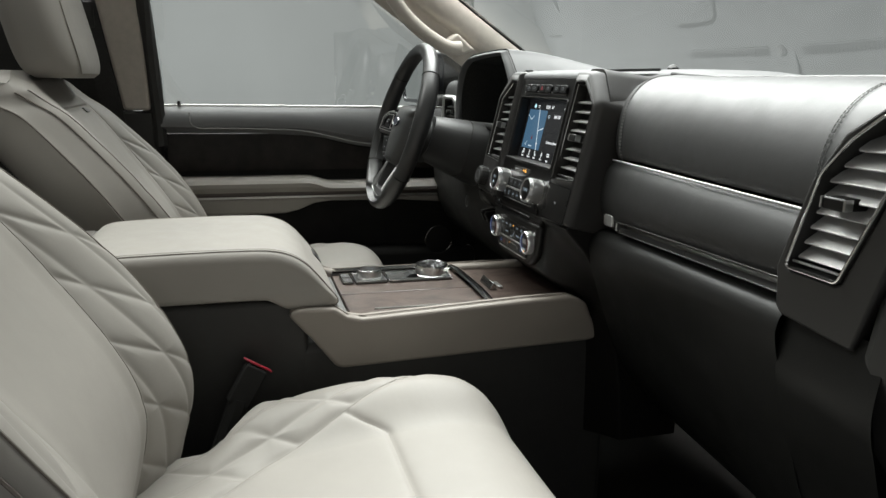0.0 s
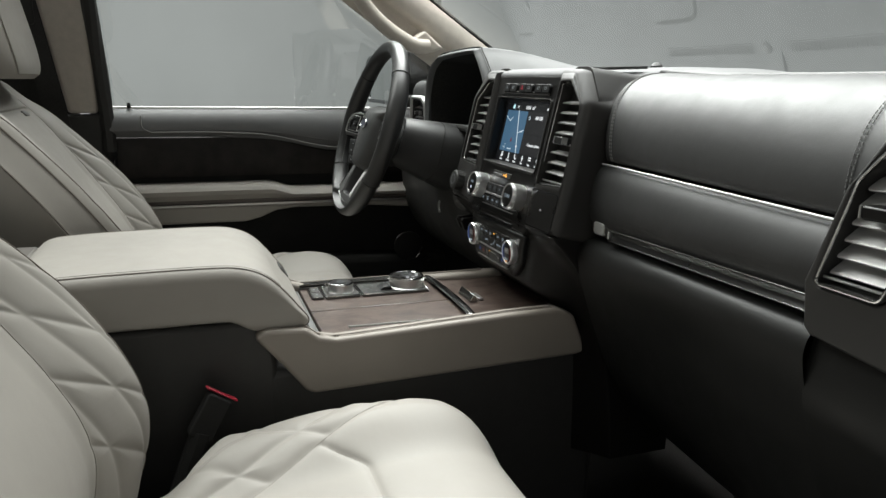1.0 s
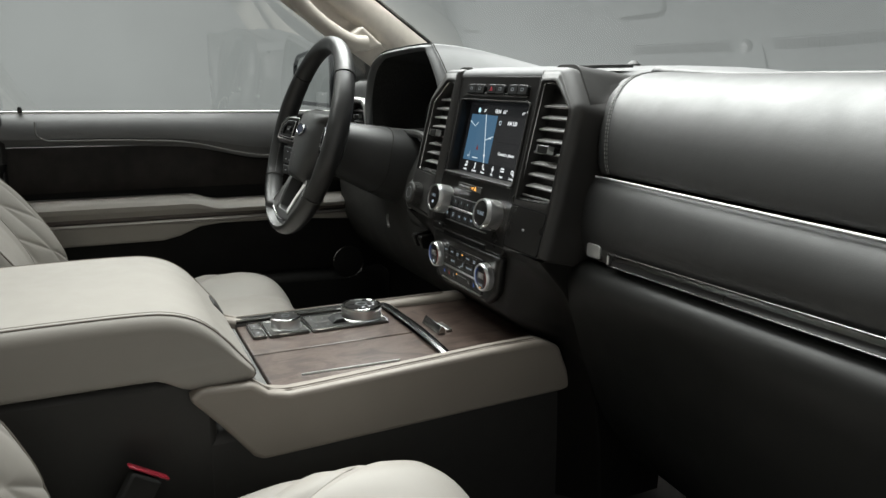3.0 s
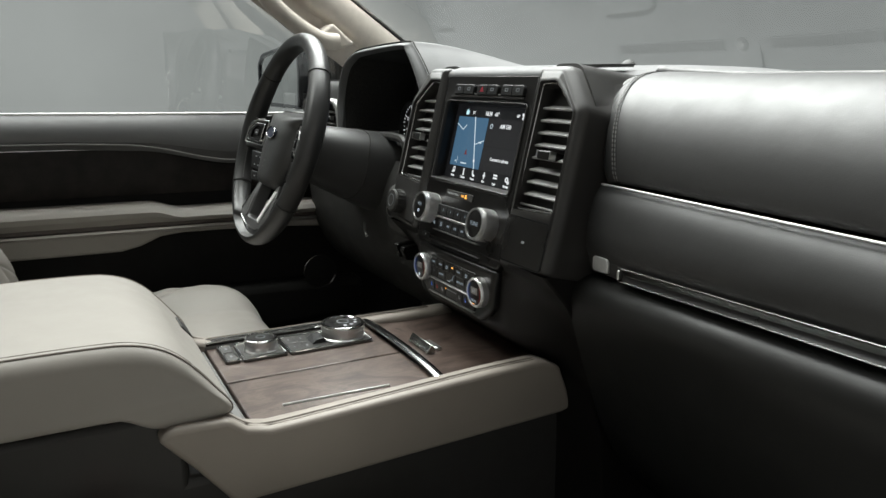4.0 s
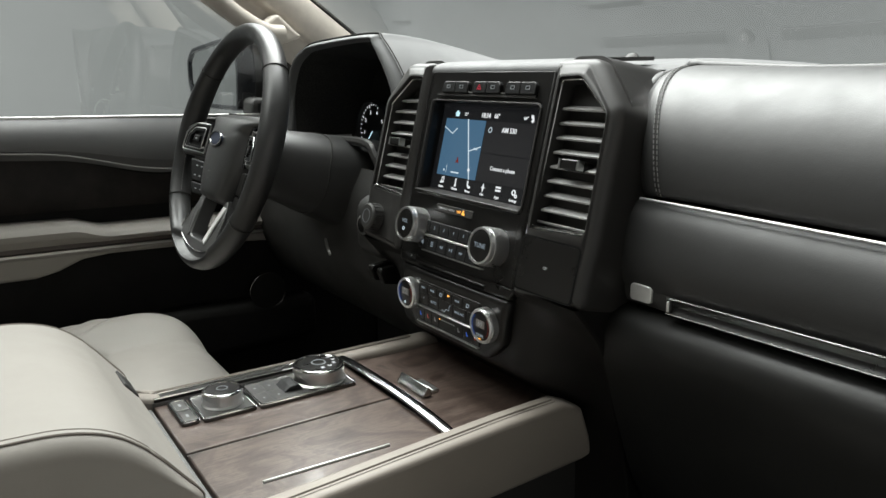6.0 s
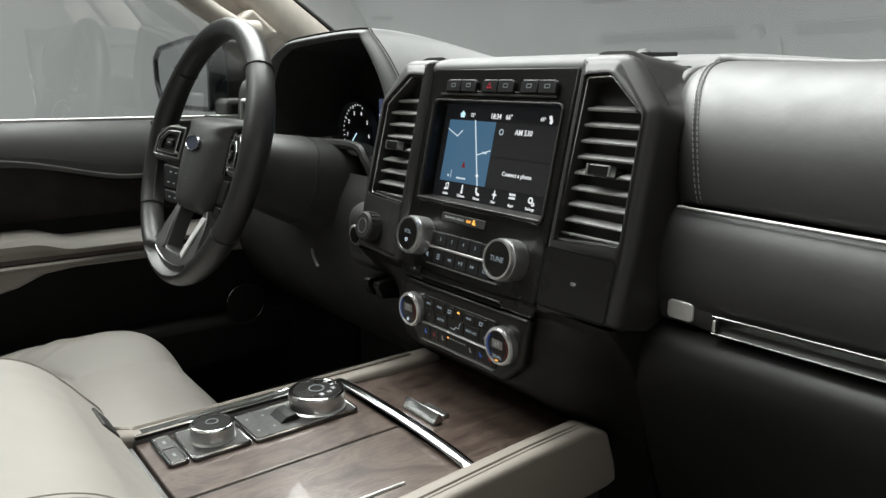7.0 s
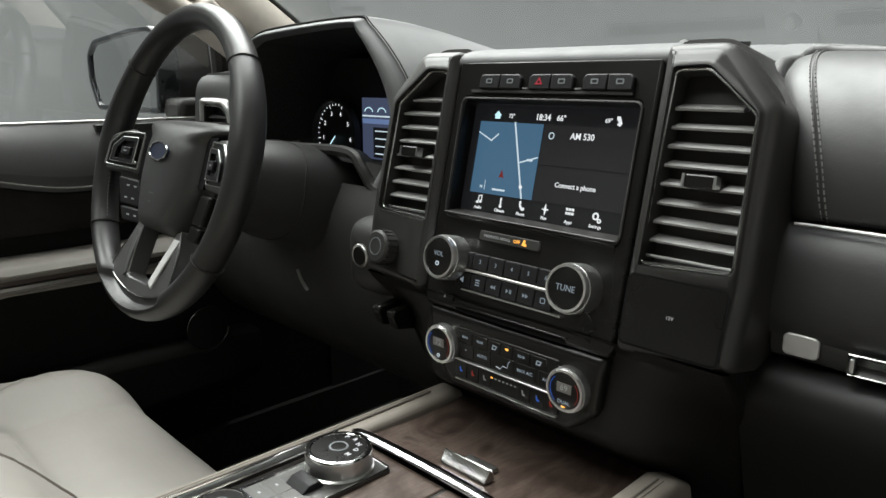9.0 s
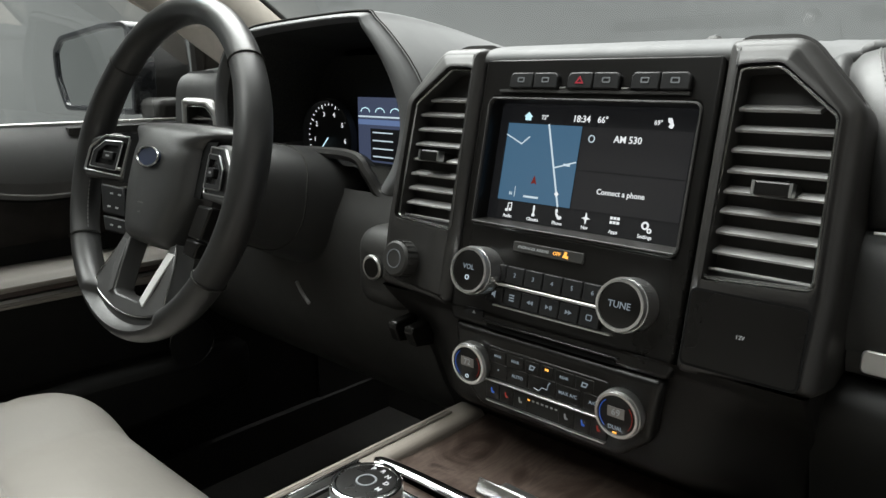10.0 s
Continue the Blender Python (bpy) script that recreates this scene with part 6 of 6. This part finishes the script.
def back_front(s, v):
    """s from -1 to 1 across, v from 0 to 1 up."""
    k = min(int(v * 60), 59)
    q = SOFT_BACK[k].lerp(SOFT_BACK[k + 1], v * 60 - k)
    half = seat_half(q.z)
    wing_in = 0.50 + 0.10 * ease(1.15, 1.40, q.z)
    bol = 0.048 * ease(wing_in - 0.12, 0.86, abs(s)) * (1 - 0.75 * ease(1.22, 1.42, q.z)) - 0.075 * ease(0.86, 1.0, abs(s)) ** 2
    x = half * s
    top_round = 0.035 * max(0, abs(s) - 0.55) ** 2 / 0.2 * ease(0.75, 1.0, v)
    y = q.y + bol - 0.02 * ease(0.93, 1.0, v) ** 2
    z = q.z - top_round
    d = 0.0
    if abs(s) > wing_in - 0.02 and v < 0.90:
        w = (abs(s) - wing_in) * half
        d = quilt(near(w - 0.30 * (1.2 - z) - 0.030, 0.047), near((z + 0.70 * w) * 1.15 + 0.01, 0.084), 0.0050) * ease(wing_in - 0.02, wing_in + 0.03, abs(s)) * (1 - ease(0.82, 0.94, abs(s)))
        d *= 1 - ease(1.30, 1.36, z)
    d -= 0.005 * math.exp(-math.hypot((abs(s) - wing_in) * half, 0.0015) / 0.005) * (1 - ease(0.86, 0.95, v))
    d -= 0.005 * math.exp(-((v - 0.80) / 0.008) ** 2) * (1 - ease(wing_in - 0.1, wing_in, abs(s)))
    # soft creases in the middle panel
    d += 0.0012 * noise.noise(Vector((x * 9, z * 14, 1.7)))
    return Vector((x, y + d, z))


def cushion_seam(y):
    """How far out the seam of the cushion's middle panel runs, as a share of the half width."""
    return min(0.90, max(0.33, 0.48 + 1.85 * y))


def make_seat(cx):
    st = thing("front_seat", (cx, 0, FLOOR_Z), "cream leather front seat with diamond quilted wings", "car seat", "front seats")
    O = Vector((cx, 0, 0))
    bm = sheet(lambda u, v: O + back_front(2 * u - 1, v), 330, 360)
    part("backrest", bm, CREAM, st, "cream quilted leather backrest")

    def shell_fn(u, v):
        f = back_front(1.0 if u > 0.5 else -1.0, v)
        s = 2 * u - 1
        e = back_front(math.copysign(1.0, s), v)
        thick = 0.135 - 0.03 * v
        w = abs(s)
        x = e.x * (0.90 + 0.10 * ease(0, 1, w) if w < 1 else 1)
        y = e.y - thick * (1 - w ** 6)
        return O + Vector((x * (abs(s) ** 0.25 if s else 0), y, e.z + 0.002))
    part("back_shell", sheet(shell_fn, 40, 40), CREAM_SIDE, st, "taupe side and rear shell")
    # the crest closes the top between front and rear
    top = [back_front(-1 + 2 * i / 40, 1.0) for i in range(41)]
    rear = [shell_fn(i / 40, 1.0) - O for i in range(41)]
    bm = sheet(lambda u, v: O + top[round(u * 40)].lerp(rear[round(u * 40)], v) + Vector((0, 0, 0.012 * math.sin(math.pi * v))), 40, 6)
    part("crest", bm, CREAM, st)
    for s in (-1, 1):
        line = [O + back_front(s * 0.93, 0.06 + 0.90 * i / 60) + Vector((s * 0.001, 0.0006, 0.0004)) for i in range(61)]
        part("back_piping", tube(line, 0.0014, 6), CREAM_STITCH, st, "brown seam")
        line = [O + back_front(s * 0.89, 0.06 + 0.90 * i / 60) + Vector((s * 0.0006, 0.0003, 0.0002)) for i in range(61)]
        part("back_piping", tube(line, 0.0010, 6), CREAM_STITCH, st)
        line = [O + back_front(s * 0.985, 0.10 + 0.84 * i / 60) + Vector((s * 0.003, 0, 0)) for i in range(61)]
        part("side_piping", tube(line, 0.0016, 6), CREAM_STITCH, st)
        line = [O + back_front(s * (0.50 + 0.10 * ease(1.15, 1.40, SOFT_BACK[6 + i].z)), (6 + i) / 60) + Vector((0, 0.0003, 0.0001)) for i in range(46)]
        part("wing_seam", tube(smooth_line(line, 135), 0.0007, 5), SEAM, st, "stitched seam beside the quilted wing")
    # cushion
    prof = smooth_line([(0, -0.16, 0.968), (0, -0.05, 0.982), (0, 0.08, 0.998), (0, 0.18, 1.012), (0, 0.258, 1.013), (0, 0.303, 0.998), (0, 0.326, 0.957), (0, 0.312, 0.905), (0, 0.28, 0.87)], 60)

    slid = Vector((0, 0.012, -0.009)) if cx < 0 else Vector()  # the driver's cushion is set lower and further forward

    def cush(s, v):
        k = min(int(v * 60), 59)
        q = prof[k].lerp(prof[k + 1], v * 60 - k)
        front = ease(0.10, 0.27, q.y) if q.z > 0.97 else 1.0
        half = 0.272 - 0.012 * ease(0.10, 0.30, q.y)
        wing_in = 0.56
        tail = 1 - ease(-0.075, 0.012, q.y)
        half -= 0.060 * tail
        x = half * s
        bol = (1 - 0.8 * tail) * 0.034 * ease(wing_in - 0.08, 0.80, abs(s)) * (1 - 0.15 * front) - 0.085 * ease(0.84, 1.0, abs(s)) ** 2
        # the front roll is drawn back at the corners
        y = q.y - 0.030 * ease(0.45, 1.0, abs(s)) ** 2 * ease(0.12, 0.30, q.y)
        d = 0.0
        flat = v < 0.66
        seam_s = cushion_seam(y)
        vline = 0.156 - 0.048 * ease(0.50, 0.70, abs(s))
        if flat:
            w = abs(x)
            if abs(s) > seam_s - 0.01:
                d += 1.1 * quilt(near(w - 0.50 * y - 0.166, 0.050) * 0.89, near(w + 0.5 * y - 0.252, 0.0725) * 0.89, 0.0050) * ease(seam_s - 0.01, seam_s + 0.03, abs(s)) * (1 - ease(0.86, 0.97, abs(s))) * (1 - ease(0.25, 0.29, y))
            d -= 0.005 * math.exp(-math.hypot((abs(s) - seam_s) * half, 0.0015) / 0.005) * (1 - ease(0.25, 0.29, y))
            if abs(s) < seam_s and y < 0.20:
                d -= 0.006 * math.exp(-math.hypot(y - vline, 0.0015) / 0.005) * (1 - ease(seam_s - 0.02, seam_s, abs(s)))
        d += 0.0014 * noise.noise(Vector((x * 7, y * 11, 4.2)))
        at = Vector((x, y, q.z + bol + d)) if q.z > 0.95 else Vector((x, y + d * 0.3, q.z + bol * 0.6))
        return at + slid

    part("cushion", sheet(lambda u, v: O + cush(2 * u - 1, v), 340, 340), CREAM, st, "cream quilted leather seat cushion")
    for s in (-1, 1):
        def skirt(u, v, s=s):
            e = cush(s, u * 0.9)
            return O + Vector((e.x + s * 0.004 * math.sin(math.pi * v) - s * 0.02 * v, e.y, e.z - (e.z - 0.84) * v))
        part("side_skirt", sheet(skirt, 40, 8), CREAM_SIDE, st, "taupe seat side")
        line = [O + cush(s * 0.93, 0.04 + 0.60 * i / 50) + Vector((0, 0, 0.0008)) for i in range(51)]
        part("cushion_piping", tube(line, 0.0018, 6), CREAM_SIDE, st)
        line = [O + cush(s * cushion_seam(prof[k].y), k / 60) + Vector((0, 0, 0.0001)) for k in range(6, 36)]
        part("wing_seam", tube(smooth_line(line, 120), 0.0005, 5), SEAM, st, "stitched seam beside the quilted wing")
    part("seat_base", box(cx - 0.215, cx + 0.215, -0.20, 0.25, 0.80, 0.93), BLACK, st, "black seat base", bevel=0.02)
    for s in (-1, 1):
        part("seat_rail", box(cx + s * 0.19 - 0.02, cx + s * 0.19 + 0.02, -0.24, 0.26, FLOOR_Z, 0.81), BLACK, st)
    # headrest
    def head(u, v):
        a = 2 * math.pi * u
        z = 1.424 + 0.205 * v
        w = 0.152 - 0.012 * (2 * v - 1) ** 2
        t = 0.058
        end = (1 - (2 * abs(v - 0.5)) ** 5) ** 0.5 if abs(v - 0.5) < 0.5 else 0.0
        r = 0.70 + 0.30 * end
        c = Vector((cx, -0.322 - 0.045 * (v - 0.1), z + 0.006))
        return c + Vector((w * r * math.copysign(abs(math.cos(a)) ** 0.55, math.cos(a)), t * r * math.copysign(abs(math.sin(a)) ** 0.6, math.sin(a)), 0))
    hr = part("headrest", sheet(head, 48, 24, True, True), CREAM, st, "cream leather headrest")
    part("headrest_seam", tube([head(0.15 + 0.0, 0.04 + 0.92 * i / 30) + Vector((0.001, 0.001, 0)) for i in range(31)], 0.0013, 5), CREAM_SIDE, hr)
    for s in (-1, 1):
        part("headrest_post", tube([(cx + s * 0.055, -0.375, 1.39), (cx + s * 0.055, -0.352, 1.46)], 0.006, 10), BLACK, st)
    BP = Matrix.Translation((cx - 0.055, -0.2985, 1.3680)) @ Euler((radians(-44.6), 0, 0)).to_matrix().to_4x4()
    part("badge", prism(rounded(-0.016, 0.016, -0.006, 0.006, 0.002), -0.002, 0.0016, BP), GREY_TRIM, st, "small grey metal badge")
    return st


make_seat(-0.44)
make_seat(0.44)

# ---- belt buckle beside the passenger seat ----
bk = thing("belt_buckle", (0.175, -0.02, 0.90), "black seat belt buckle with red button", "belt buckle")
BM = Matrix.Translation((0.160, 0.002, 1.055)) @ Euler((radians(-33), radians(-12), radians(8))).to_matrix().to_4x4()
part("housing", prism(rounded(-0.016, 0.016, -0.028, 0.028, 0.005), -0.010, 0.010, BM @ Matrix(((0, 0, 1, 0), (1, 0, 0, 0), (0, 1, 0, -0.03), (0, 0, 0, 1)))), DOOR_BLACK, bk, bevel=0.003)
part("release_button", box(-0.0075, 0.0075, -0.021, 0.021, 0.0, 0.003, BM), RED, bk, "red release button", bevel=0.0015)
part("stem", tube([BM @ Vector((0, 0, -0.05)), (0.19, -0.05, 0.95), (0.20, -0.07, 0.86)], 0.014, 8), DOOR_BLACK, bk)
